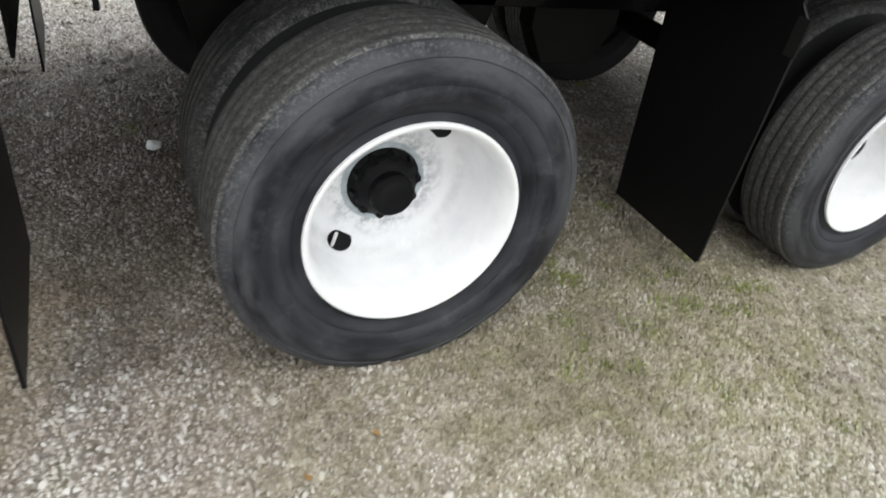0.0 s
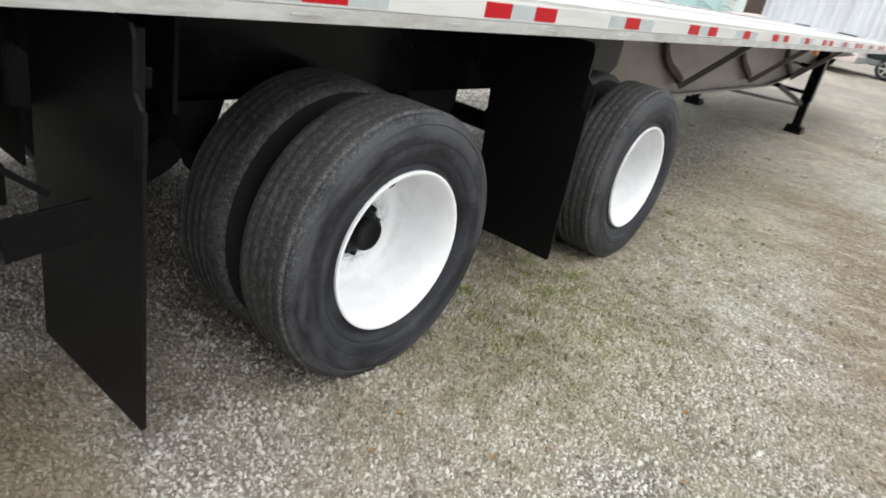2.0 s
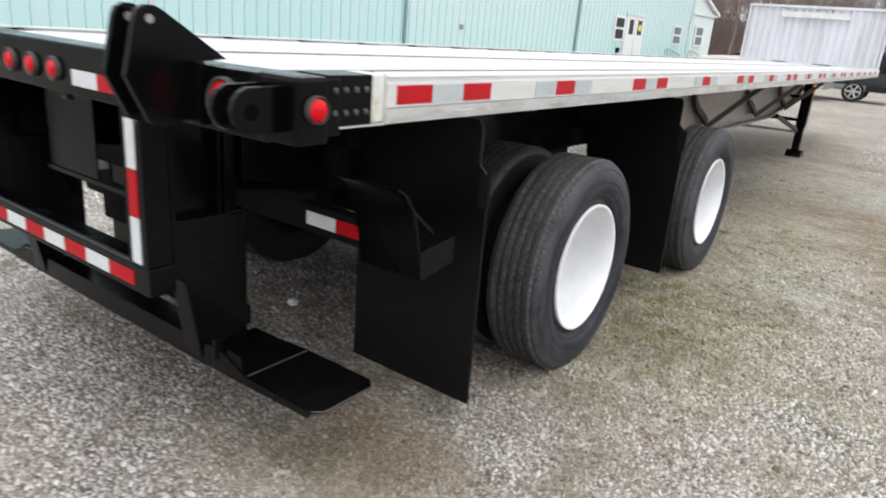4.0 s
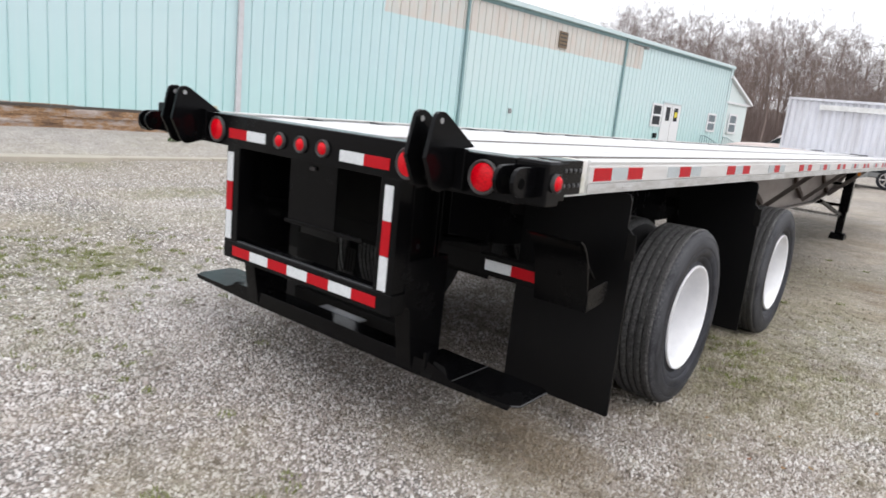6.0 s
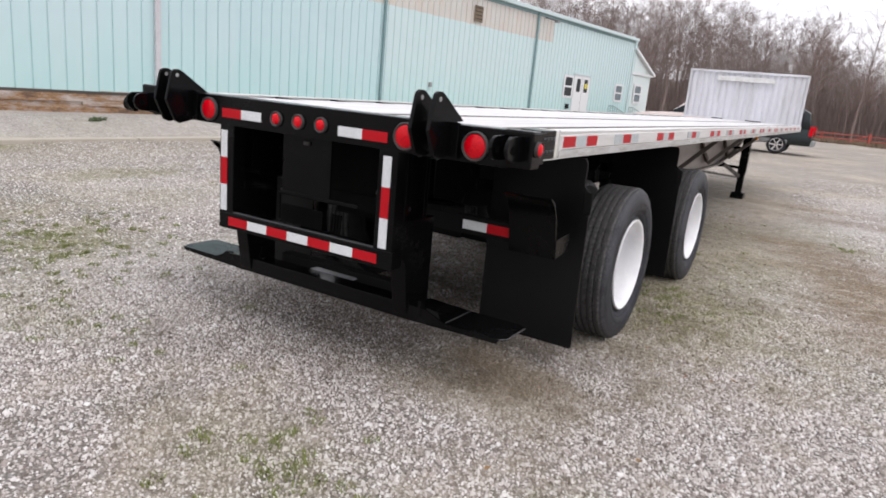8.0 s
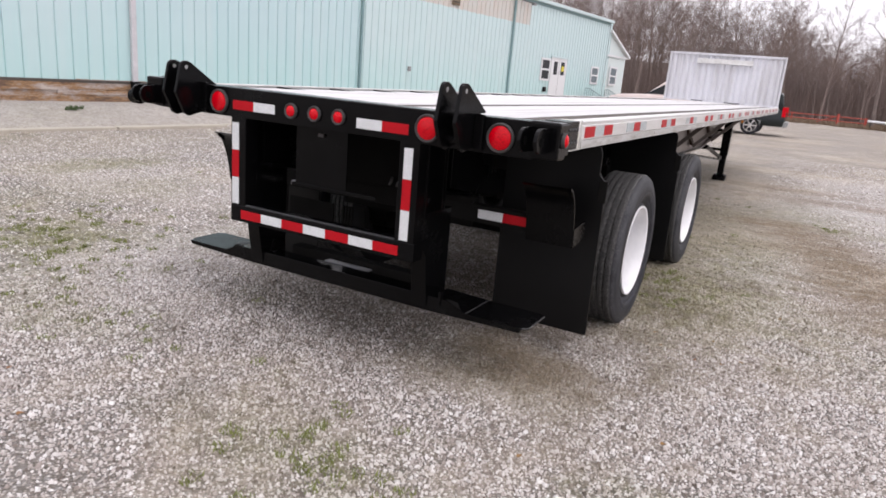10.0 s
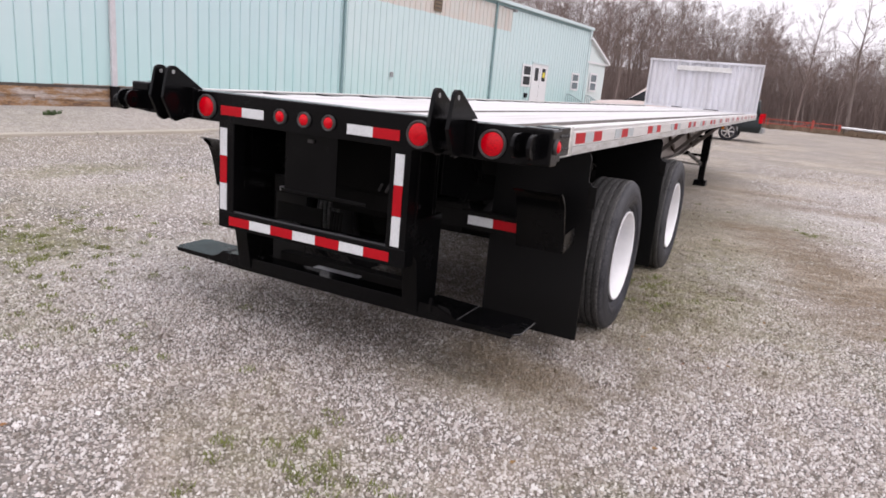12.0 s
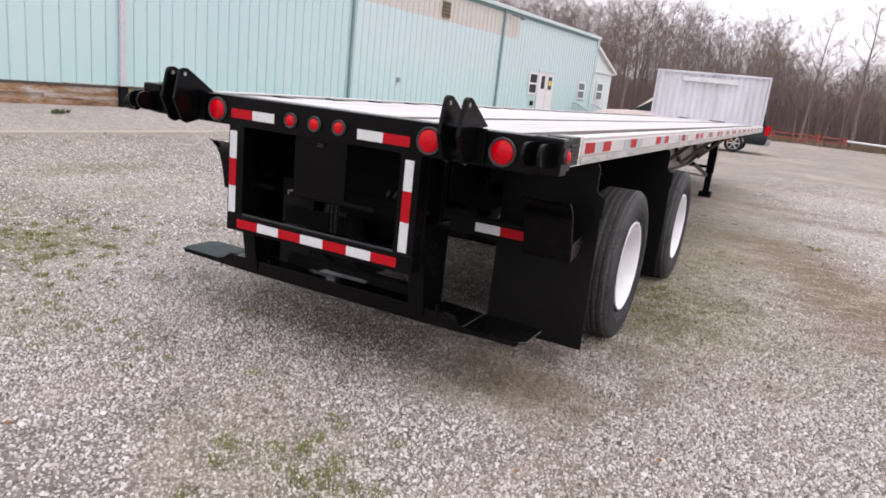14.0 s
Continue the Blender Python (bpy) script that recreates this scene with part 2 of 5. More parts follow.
    spots = blots(((-3.0, 0.42, 0.48, 0.5, 1.0), (-3.6, -0.2, 1.3, 0.8, 0.5), (-2.3, -0.5, 0.9, 0.45, 0.45), (-4.6, 0.9, 0.8, 0.9, 0.45), (-1.5, -0.55, 0.4, 0.18, 0.6), (-2.2, -0.2, 0.35, 0.15, 0.5), (-3.9, -0.6, 0.4, 0.4, 0.7), (-2.2, 1.2, 0.4, 0.5, 0.3), (-6.05, 2.9, 0.40, 0.85, 0.9), (-9.0, 2.5, 0.5, 0.7, 0.8), (-9.55, 4.5, 0.5, 1.0, 0.8), (-4.4, 2.4, 0.5, 0.6, 0.5), (0.62, -0.8, 0.5, 0.25, 0.5), (2.5, 7.1, 0.6, 0.3, 0.7), (1.4, 2.9, 0.8, 1.0, 1.0), (2.1, 2.5, 0.6, 0.5, 0.6), (1.0, 0.5, 0.4, 0.3, 0.4), (1.2, 6.8, 0.6, 0.9, 0.8), (1.55, 4.4, 0.7, 1.5, 0.8), (1.9, 3.0, 0.5, 0.6, 0.7), (2.1, 7.6, 0.8, 1.0, 0.6), (2.6, 2.2, 0.5, 0.4, 0.4)))
    tan = k.math("MAXIMUM", tan, blots(((1.5, 4.4, 0.8, 2.8, 1.0), (2.4, 5.6, 0.6, 0.9, 0.7), (1.3, 9.4, 0.9, 2.6, 0.9), (2.9, 4.7, 0.8, 0.7, 0.9), (2.6, 13.6, 2.4, 0.9, 0.9), (6.0, 11.0, 2.0, 1.2, 0.7), (1.0, 0.45, 0.45, 0.4, 0.9), (-5.2, 2.2, 1.6, 0.5, 0.6), (2.7, 3.2, 0.6, 0.5, 0.5), (-8.0, 3.2, 1.2, 3.0, 0.4))))
    # fresh pale stone that covers the dust; blot at (-1.9, 0.9) paints in light
    pale = blots(((3.6, 8.6, 1.7, 2.0, 1.0), (4.2, 12.5, 2.0, 1.6, 0.8), (1.95, 4.1, 0.5, 0.7, 0.7), (-1.9, 0.9, 0.7, 1.2, 0.9), (-4.6, 2.6, 1.6, 0.7, 0.6)))
    tan = k.math("MULTIPLY", tan, k.math("SUBTRACT", 1.0, pale))
    moss = k.ramp(k.noise(0.8, 7, 0.72), [(0.58, 0.0), (0.70, 0.7)])
    moss = k.math("MULTIPLY", k.math("MAXIMUM", moss, spots), k.ramp(k.noise(7, 6, 0.75), [(0.36, 0.15), (0.58, 1.0)]))
    # brown dirt under trailer and wheels, also darkened for the shade there
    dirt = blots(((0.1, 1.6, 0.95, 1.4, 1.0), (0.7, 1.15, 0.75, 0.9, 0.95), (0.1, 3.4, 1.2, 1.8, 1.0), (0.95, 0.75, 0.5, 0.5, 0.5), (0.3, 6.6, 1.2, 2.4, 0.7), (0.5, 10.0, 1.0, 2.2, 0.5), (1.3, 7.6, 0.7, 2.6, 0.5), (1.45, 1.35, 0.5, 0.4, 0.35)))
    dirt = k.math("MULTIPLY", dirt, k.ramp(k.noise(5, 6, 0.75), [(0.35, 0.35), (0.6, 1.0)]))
    # smooth pale apron along the shed
    off = k.math("SUBTRACT", k.math("MULTIPLY", k.math("SUBTRACT", x, WALL_P.x), COS_T), k.math("MULTIPLY", k.math("SUBTRACT", y, WALL_P.y), SIN_T))
    apron = k.node("ShaderNodeMapRange", {0: k.math("ADD", off, k.math("MULTIPLY", wob, 0.5)), 1: 1.6, 2: 1.95, 3: 0.65, 4: 0.0}).outputs[0]
    # brown churned ruts that swing away from the trailer
    rut = k.math("MULTIPLY", blots(((1.95, 6.9, 0.5, 0.3, 1.0), (2.35, 6.4, 0.45, 0.5, 1.0), (2.55, 5.7, 0.42, 0.6, 1.0), (2.75, 4.9, 0.45, 0.7, 1.0), (2.95, 4.1, 0.5, 0.7, 1.0), (3.1, 3.4, 0.5, 0.6, 0.8), (3.6, 9.6, 1.6, 0.35, 0.8), (2.0, 10.6, 0.9, 0.3, 0.7), (0.93, 0.57, 0.26, 0.24, 0.8), (1.24, 0.62, 0.26, 0.2, 0.7))), k.ramp(k.noise(1.0, 6, 0.75, k.stretch(3.0, 6.5, 1.0)), [(0.38, 0.2), (0.52, 1.0)]))
    return tan, moss, big, dirt, apron, rut, pale


def m_ground():
    k = Mat("gravel_ground", 0.95)
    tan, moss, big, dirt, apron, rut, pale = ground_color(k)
    v = k.node("ShaderNodeTexVoronoi", {"Vector": k.co, "Scale": 62.0})
    v2 = k.node("ShaderNodeTexVoronoi", {"Vector": k.co, "Scale": 25.0})
    tone = k.node("ShaderNodeSeparateColor", {0: v.outputs["Color"]}).outputs[0]
    stone = k.ramp(tone, [(0.0, (0.32, 0.285, 0.25)), (0.35, (0.57, 0.525, 0.485)), (0.75, (0.76, 0.715, 0.68)), (1.0, (0.94, 0.915, 0.89))])
    gap = k.ramp(v.outputs["Distance"], [(0.12, 1.08), (0.50, 0.26)])
    c = k.mix(1.0, stone, gap, "MULTIPLY")
    c = k.mix(k.math("MULTIPLY", tan, 0.85), c, k.mix(tone, (0.44, 0.375, 0.285), (0.63, 0.56, 0.465)))
    x, y, z = k.xyz()
    yard = k.math("MULTIPLY", k.node("ShaderNodeMapRange", {0: y, 1: 3.5, 2: 6.0, 3: 0.0, 4: 1.0}).outputs[0], k.node("ShaderNodeMapRange", {0: x, 1: -1.5, 2: 0.5, 3: 0.0, 4: 1.0}).outputs[0])
    streak = k.ramp(k.noise(1.0, 7, 0.72, k.stretch(0.52, 0.60, 1.0)), [(0.45, 0.0), (0.58, 1.0)])
    fleck = k.ramp(k.noise(1.0, 6, 0.75, k.stretch(2.8, 3.4, 1.0)), [(0.44, 0.1), (0.60, 1.0)])
    streak = k.math("MULTIPLY", streak, k.math("SUBTRACT", 1.0, pale))
    c = k.mix(k.math("MULTIPLY", k.math("MULTIPLY", streak, fleck), k.math("ADD", k.math("MULTIPLY", yard, 0.22), 0.4)), c, (0.235, 0.19, 0.135))
    c = k.mix(k.math("MULTIPLY", pale, 0.35), c, (0.80, 0.765, 0.74))
    grit = k.ramp(k.noise(9, 6, 0.8), [(0.36, 0.22), (0.60, 0.0)])
    c = k.mix(grit, c, (0.22, 0.19, 0.16))
    c = k.mix(k.math("MULTIPLY", moss, 0.75), c, (0.175, 0.172, 0.07))
    c = k.mix(k.ramp(big, [(0.35, 0.0), (0.7, 0.15)]), c, (0.16, 0.14, 0.12))
    c = k.mix(apron, c, k.mix(k.noise(1.2, 6, 0.7), (0.36, 0.32, 0.29), (0.54, 0.50, 0.465)))
    # dirt colour, with the shade under the trailer mixed into it
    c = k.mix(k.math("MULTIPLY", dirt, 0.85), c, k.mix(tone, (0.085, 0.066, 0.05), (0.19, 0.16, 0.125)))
    c = k.mix(k.math("MULTIPLY", rut, 0.92), c, k.mix(tone, (0.13, 0.095, 0.06), (0.27, 0.21, 0.145)))
    # clusters of paler and darker stones
    clump = k.math("ADD", k.math("MULTIPLY", k.noise(24, 4, 0.85), 0.6), k.math("MULTIPLY", k.noise(6, 4, 0.8), 0.4))
    c = k.mix(1.0, c, k.ramp(clump, [(0.34, (0.66, 0.65, 0.64)), (0.50, (1.0, 1.0, 1.0)), (0.66, (1.34, 1.33, 1.32))]), "MULTIPLY")
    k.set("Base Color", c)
    h = k.math("ADD", k.math("MULTIPLY", k.math("SUBTRACT", 1.0, v.outputs["Distance"]), 0.6), k.math("MULTIPLY", k.math("SUBTRACT", 1.0, v2.outputs["Distance"]), 0.5))
    k.bump(h, 0.7, 0.02)
    return k.m


def m_stones():
    k = Mat("loose_stones", 0.88)
    tan, moss, big, dirt, apron, rut, pale = ground_color(k)
    r = k.node("ShaderNodeNewGeometry", {}).outputs["Random Per Island"]
    c = k.ramp(r, [(0.0, (0.14, 0.112, 0.095)), (0.13, (0.36, 0.31, 0.28)), (0.4, (0.57, 0.515, 0.48)), (0.65, (0.71, 0.665, 0.635)), (0.88, (0.83, 0.80, 0.78)), (1.0, (0.92, 0.905, 0.89))])
    c = k.mix(k.math("MULTIPLY", tan, 0.60), c, k.mix(r, (0.25, 0.205, 0.14), (0.56, 0.49, 0.385)))
    c = k.mix(k.math("MULTIPLY", moss, 0.8), c, k.mix(r, (0.15, 0.152, 0.06), (0.34, 0.32, 0.165)))
    # same dirt and painted shade on the loose stones
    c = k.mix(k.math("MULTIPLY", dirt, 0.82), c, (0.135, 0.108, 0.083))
    c = k.mix(k.math("MULTIPLY", rut, 0.8), c, (0.22, 0.17, 0.115))
    fine = k.noise(160, 4, 0.7)
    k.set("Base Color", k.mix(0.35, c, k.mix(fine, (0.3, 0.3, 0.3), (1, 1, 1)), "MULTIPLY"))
    k.bump(fine, 0.3, 0.003)
    return k.m


def m_siding():
    k = Mat("aqua_metal_siding", 0.42, 0.0)
    geo = k.node("ShaderNodeNewGeometry", {}).outputs["Position"]
    u = k.node("ShaderNodeVectorMath", {0: geo, 1: (SIN_T, COS_T, 0)}, operation="DOT_PRODUCT").outputs["Value"]
    z = k.xyz(geo)[2]
    u0 = WALL_U0
    fade = k.noise(0.16, 4, 0.6, geo)
    streak = k.noise(1.0, 6, 0.65, k.stretch(2.5, 2.5, 0.16, geo))
    low = k.node("ShaderNodeMapRange", {0: k.math("ADD", z, k.math("MULTIPLY", streak, 1.2)), 1: 1.2, 2: 3.0, 3: 1.0, 4: 0.0}).outputs[0]
    c = k.mix(fade, (0.46, 0.645, 0.675), (0.565, 0.72, 0.735))
    c = k.mix(k.node("ShaderNodeMapRange", {0: u, 1: u0 - 13.0, 2: u0 - 12.8, 3: 0.0, 4: 0.55}).outputs[0], c, (0.60, 0.725, 0.72))
    c = k.mix(k.math("MULTIPLY", low, 0.5), c, (0.40, 0.68, 0.645))
    c = k.mix(k.math("MULTIPLY", k.ramp(streak, [(0.45, 0.0), (0.75, 1.0)]), 0.3), c, (0.62, 0.72, 0.72))
    ragged = k.math("MULTIPLY", k.math("SUBTRACT", k.noise(3.0, 5, 0.7, geo), 0.5), 0.12)
    sign = k.math("MULTIPLY", k.band(k.math("ADD", z, ragged), 3.70, 4.62, 0.02), k.band(k.math("ADD", u, ragged), u0 - 16.0, u0 - 2.4, 0.03))
    worn = k.ramp(k.noise(1.0, 6, 0.7, k.stretch(3.0, 3.0, 1.0, geo)), [(0.3, 0.55), (0.7, 1.0)])
    c = k.mix(k.math("MULTIPLY", sign, worn), c, (0.60, 0.53, 0.475))
    k.set("Base Color", c)
    return k.m


def m_foundation():
    k = Mat("broken_foundation", 0.9)
    n = k.noise(1.0, 8, 0.78, k.stretch(0.9, 0.9, 3.4))
    own = k.node("ShaderNodeObjectInfo", {}).outputs["Random"]
    n = k.math("ADD", k.math("MULTIPLY", n, 0.95), k.math("MULTIPLY", own, 0.05))
    k.set("Base Color", k.ramp(n, [(0.30, (0.045, 0.035, 0.03)), (0.41, (0.17, 0.105, 0.07)), (0.47, (0.34, 0.20, 0.10)), (0.52, (0.36, 0.29, 0.25)), (0.60, (0.52, 0.45, 0.405)), (0.70, (0.27, 0.24, 0.235))]))
    k.bump(n, 0.8, 0.05)
    return k.m


def m_brush():
    k = Mat("leafless_brush", 0.9)
    r = k.node("ShaderNodeNewGeometry", {}).outputs["Random Per Island"]
    k.set("Base Color", k.ramp(r, [(0.0, (0.12, 0.088, 0.078)), (0.5, (0.20, 0.152, 0.134)), (1.0, (0.30, 0.235, 0.21))]))
    return k.m


def m_litter():
    k = Mat("leaf_litter", 0.95)
    n = k.noise(1.0, 8, 0.8, k.stretch(2.2, 2.2, 0.5))
    fine = k.noise(1.0, 5, 0.8, k.stretch(9.0, 9.0, 1.6))
    c = k.ramp(k.math("ADD", k.math("MULTIPLY", n, 0.6), k.math("MULTIPLY", fine, 0.4)), [(0.3, (0.15, 0.12, 0.105)), (0.5, (0.29, 0.238, 0.212)), (0.7, (0.42, 0.36, 0.32))])
    k.set("Base Color", c)
    k.bump(fine, 1.0, 0.5)
    return k.m


def m_leaf():
    k = Mat("dead_leaf", 0.8)
    r = k.node("ShaderNodeNewGeometry", {}).outputs["Random Per Island"]
    c = k.ramp(r, [(0.0, (0.36, 0.10, 0.06)), (0.4, (0.30, 0.15, 0.06)), (1.0, (0.34, 0.24, 0.08))])
    k.set("Base Color", k.mix(k.noise(60, 4), c, (0.20, 0.11, 0.05)))
    return k.m


def m_bark():
    k = Mat("grey_brown_bark", 0.9)
    r = k.node("ShaderNodeObjectInfo", {}).outputs["Random"]
    n = k.noise(4, 5, 0.7)
    c = k.ramp(n, [(0.3, (0.14, 0.112, 0.10)), (0.7, (0.25, 0.205, 0.185))])
    k.set("Base Color", k.mix(r, c, (0.22, 0.165, 0.145)))
    return k.m


WALL_A = radians(4.5)
SIN_T, COS_T = math.sin(WALL_A), math.cos(WALL_A)
WALL_P = Vector((-8.876, 26.63, 0.0))
WALL_U0 = WALL_P.x * SIN_T + WALL_P.y * COS_T

BLACK = m_black_paint()
MATTE_BLACK = m_matte_black()
FLAP = m_rubber_flap()
TREAD = m_tyre("tread_rubber", (0.020, 0.020, 0.021), (0.080, 0.078, 0.077), 0.36, 0.68, True)
# darker copies of the rubber hold the shade on the inner duals
SHADED_TREAD = m_tyre("shaded_tread_rubber", (0.016, 0.016, 0.018), (0.075, 0.073, 0.072), 0.42, 0.68, True)
SHADED_SIDE = m_plain("shaded_sidewall_rubber", (0.017, 0.017, 0.018), 0.7, 0.0, 0.4, 12.0, 0.2)
SIDEWALL = m_tyre("sidewall_rubber", (0.012, 0.0125, 0.0165), (0.052, 0.054, 0.064), 0.42, 0.68, False)
RIM = m_rim()
GREASE = m_plain("grease_smear", (0.42, 0.47, 0.50), 0.4, 0, 0.75, 22)
DEEP = m_plain("unlit_hole", (0.002, 0.002, 0.002), 0.95, 0.0, 0.2, 20.0, 0.05)
HUB = m_plain("greasy_black_hub", (0.004, 0.004, 0.005), 0.5, 0.0, 0.5, 20.0, 0.14)
RAIL = m_aluminium("rail_aluminium", (0.82, 0.82, 0.81), 0.38, 0.35, (6, 0.8, 8))
DECK = m_aluminium("deck_aluminium", (0.72, 0.72, 0.725), 0.42, 0.5, (7, 0.35, 5))
STAINED = m_stained()
RAIL_LIP = m_aluminium("weathered_rail_lip", (0.60, 0.60, 0.59), 0.5, 0.85, (14, 3.0, 14))
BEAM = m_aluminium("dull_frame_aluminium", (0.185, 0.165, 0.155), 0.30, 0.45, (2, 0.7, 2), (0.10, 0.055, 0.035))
RUSTY = m_plain("rust_stained_steel", (0.045, 0.028, 0.020), 0.7, 0.0, 0.6, 9.0)
WOOD = m_wood()
TAPE_RED = m_tape("red_reflective_tape", (0.50, 0.007, 0.014))
TAPE_WHITE = m_tape("white_reflective_tape", (0.74, 0.76, 0.77))
TAPE_GREY = m_tape("grey_reflective_tape", (0.50, 0.54, 0.55))
RED_LENS = m_lens("red_lens", (0.80, 0.002, 0.012))
GROMMET = m_plain("grey_grommet", (0.05, 0.045, 0.045), 0.6)
LIP_HIGHLIGHT = m_plain("worn_lip_highlight", (0.03, 0.032, 0.035), 0.3)
BOLT = m_plain("painted_bolt", (0.06, 0.06, 0.062), 0.3)
STEEL = m_plain("bolt_steel", (0.35, 0.35, 0.34), 0.4, 0.8)
HEADWALL = m_aluminium("headboard_aluminium", (0.74, 0.745, 0.79), 0.5, 0.4, (4, 4, 0.6))
GROUND = m_ground()
STONES = m_stones()
SIDING = m_siding()
TRIM = m_plain("pale_aqua_trim", (0.55, 0.66, 0.67), 0.5, 0.0, 0.1)
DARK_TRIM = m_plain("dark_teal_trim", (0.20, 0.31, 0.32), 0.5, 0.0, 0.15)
PALE_WALL = m_plain("bleached_aqua_paint", (0.66, 0.74, 0.73), 0.5, 0.0, 0.08, 2.0)
WINDOW_PALE = m_plain("sky_lit_window_glass", (0.20, 0.24, 0.26), 0.06, 0.0, 0.3, 3.0)
WHITE_PAINT = m_plain("white_paint", (0.74, 0.75, 0.76), 0.45, 0.0, 0.06)
FOUND = m_foundation()
BARK = m_bark()
ROOF = m_plain("pale_roof_metal", (0.62, 0.68, 0.68), 0.4, 0.3, 0.1)
DARK_GLASS = m_plain("dark_glass", (0.012, 0.014, 0.017), 0.05, 0.0, 0.2)
CAR_GREEN = m_plain("dark_green_car_paint", (0.010, 0.016, 0.017), 0.2, 0.2, 0.1)
CAR_TAN = m_plain("champagne_car_paint", (0.80, 0.69, 0.66), 0.22, 0.1, 0.05)
CAR_TRIM_L = m_plain("pale_grey_trim", (0.56, 0.55, 0.57), 0.5)
CHROME = m_plain("chrome", (0.7, 0.7, 0.71), 0.15, 1.0, 0.05)
CAR_TRIM = m_plain("grey_car_trim", (0.25, 0.26, 0.26), 0.5)
FENCE_RED = m_plain("faded_red_paint", (0.42, 0.075, 0.055), 0.6)
GRASS = m_plain("dry_grass", (0.19, 0.135, 0.09), 0.9, 0.0, 0.45, 3.0)
WEED = m_plain("green_weed", (0.055, 0.095, 0.025), 0.7, 0.0, 0.4, 20.0)
MOSS = m_plain("yellow_green_moss", (0.18, 0.205, 0.058), 0.85, 0.0, 0.4, 20.0)
KERB = m_plain("pale_kerb_concrete", (0.44, 0.40, 0.335), 0.9, 0.0, 0.25, 2.0)
YELLOW = m_plain("yellow_notice", (0.7, 0.6, 0.05), 0.6)
WINDOW_DARK = m_plain("window_glass", (0.05, 0.055, 0.06), 0.08)


# ---- mesh helpers ----
def finish(name, bm, mat, parent=None, label="", smooth=False):
    bmesh.ops.recalc_face_normals(bm, faces=bm.faces[:])
    me = bpy.data.meshes.new(name)
    bm.to_mesh(me)
    bm.free()
    me.materials.append(mat)
    if smooth:
        me.polygons.foreach_set("use_smooth", [True] * len(me.polygons))
        me.set_sharp_from_angle(angle=radians(38))
    ob = new(name, me)
    if parent:
        ob.parent = parent
    if label:
        ob["label"] = label
    return ob


part = finish


def shared(name, me, parent, m):
    ob = new(name, me)
    ob.parent = parent
    ob.matrix_basis = m
    return ob


def thing(name, label, category, group="", kind="", at=(0, 0, 0)):
    ob = new(name)
    ob.location = at
    return tagged(ob, label, category, group, kind)


def bevelled(bm, geom_faces, width):
    if width > 0:
        edges = {e for f in geom_faces for e in f.edges}
        bmesh.ops.bevel(bm, geom=list(edges), offset=width, segments=2, affect="EDGES", profile=0.6)


def box(bm, x0, x1, y0, y1, z0, z1, bev=0.004):
    r = bmesh.ops.create_cube(bm, size=1)
    bmesh.ops.transform(bm, matrix=Matrix.LocRotScale(((x0 + x1) / 2, (y0 + y1) / 2, (z0 + z1) / 2), None, (x1 - x0, y1 - y0, z1 - z0)), verts=r["verts"])
    bevelled(bm, {f for v in r["verts"] for f in v.link_faces}, bev)
    return bm


def prism(bm, outline, axis, lo, hi, bev=0.0):
    """A plate: an outline in the two other axes, from lo to hi along axis (0 x, 1 y, 2 z)."""
    def put(p, q):
        v = list(p)
        v.insert(axis, q)
        return bm.verts.new(v)
    a = [put(p, lo) for p in outline]
    b = [put(p, hi) for p in outline]
    n = len(outline)
    faces = [bm.faces.new(a), bm.faces.new(b[::-1])]
    for i in range(n):
        faces.append(bm.faces.new((a[i], b[i], b[(i + 1) % n], a[(i + 1) % n])))
    bmesh.ops.recalc_face_normals(bm, faces=faces)
    bevelled(bm, faces, bev)
    return bm


def lathe(bm, profile, n, centre, axis=0, closed=False):
    """Turns (along, radius) pairs about an axis through centre."""
    rings = []
    for along, rad in profile:
        ring = []
        for i in range(n):
            a = 2 * math.pi * i / n
            p = [rad * math.cos(a), rad * math.sin(a)]
            p.insert(axis, along)
            ring.append(bm.verts.new(Vector(p) + Vector(centre)))
        rings.append(ring)
    pairs = list(zip(rings, rings[1:])) + ([(rings[-1], rings[0])] if closed else [])
    for r, s in pairs:
        for i in range(n):
            bm.faces.new((r[i], r[(i + 1) % n], s[(i + 1) % n], s[i]))
    if not closed:
        bm.faces.new(rings[0])
        bm.faces.new(rings[-1])
    return bm


def tube(bm, p, q, r, n=10, r2=None):
    p, q = Vector(p), Vector(q)
    d = q - p
    m = Matrix.Translation((p + q) / 2) @ d.to_track_quat("Z", "Y").to_matrix().to_4x4()
    bmesh.ops.create_cone(bm, cap_ends=True, segments=n, radius1=r, radius2=r if r2 is None else r2, depth=d.length, matrix=m)
    return bm


def beam(bm, p, q, w, h, bev=0.003):
    """A square bar from p to q, w wide and h high."""
    p, q = Vector(p), Vector(q)
    d = q - p
    side = d.cross(Vector((0, 0, 1)))
    if side.length < 1e-4:
        side = Vector((1, 0, 0))
    side.normalize()
    up = side.cross(d).normalized()
    m = Matrix.Identity(4)
    for i, col in enumerate((side * w, d, up * h, )):
        m.col[i][:3] = col
    m.translation = (p + q) / 2
    r = bmesh.ops.create_cube(bm, size=1)
    bmesh.ops.transform(bm, matrix=m, verts=r["verts"])
    bevelled(bm, {f for v in r["verts"] for f in v.link_faces}, bev)
    return bm


def B():
    return bmesh.new()


def smoothstep(a, b, v):
    t = min(1.0, max(0.0, (v - a) / (b - a)))
    return t * t * (3 - 2 * t)


def wall_point(u, z, out=0.0):
    """A point on the long shed wall: u along it, out towards the yard."""
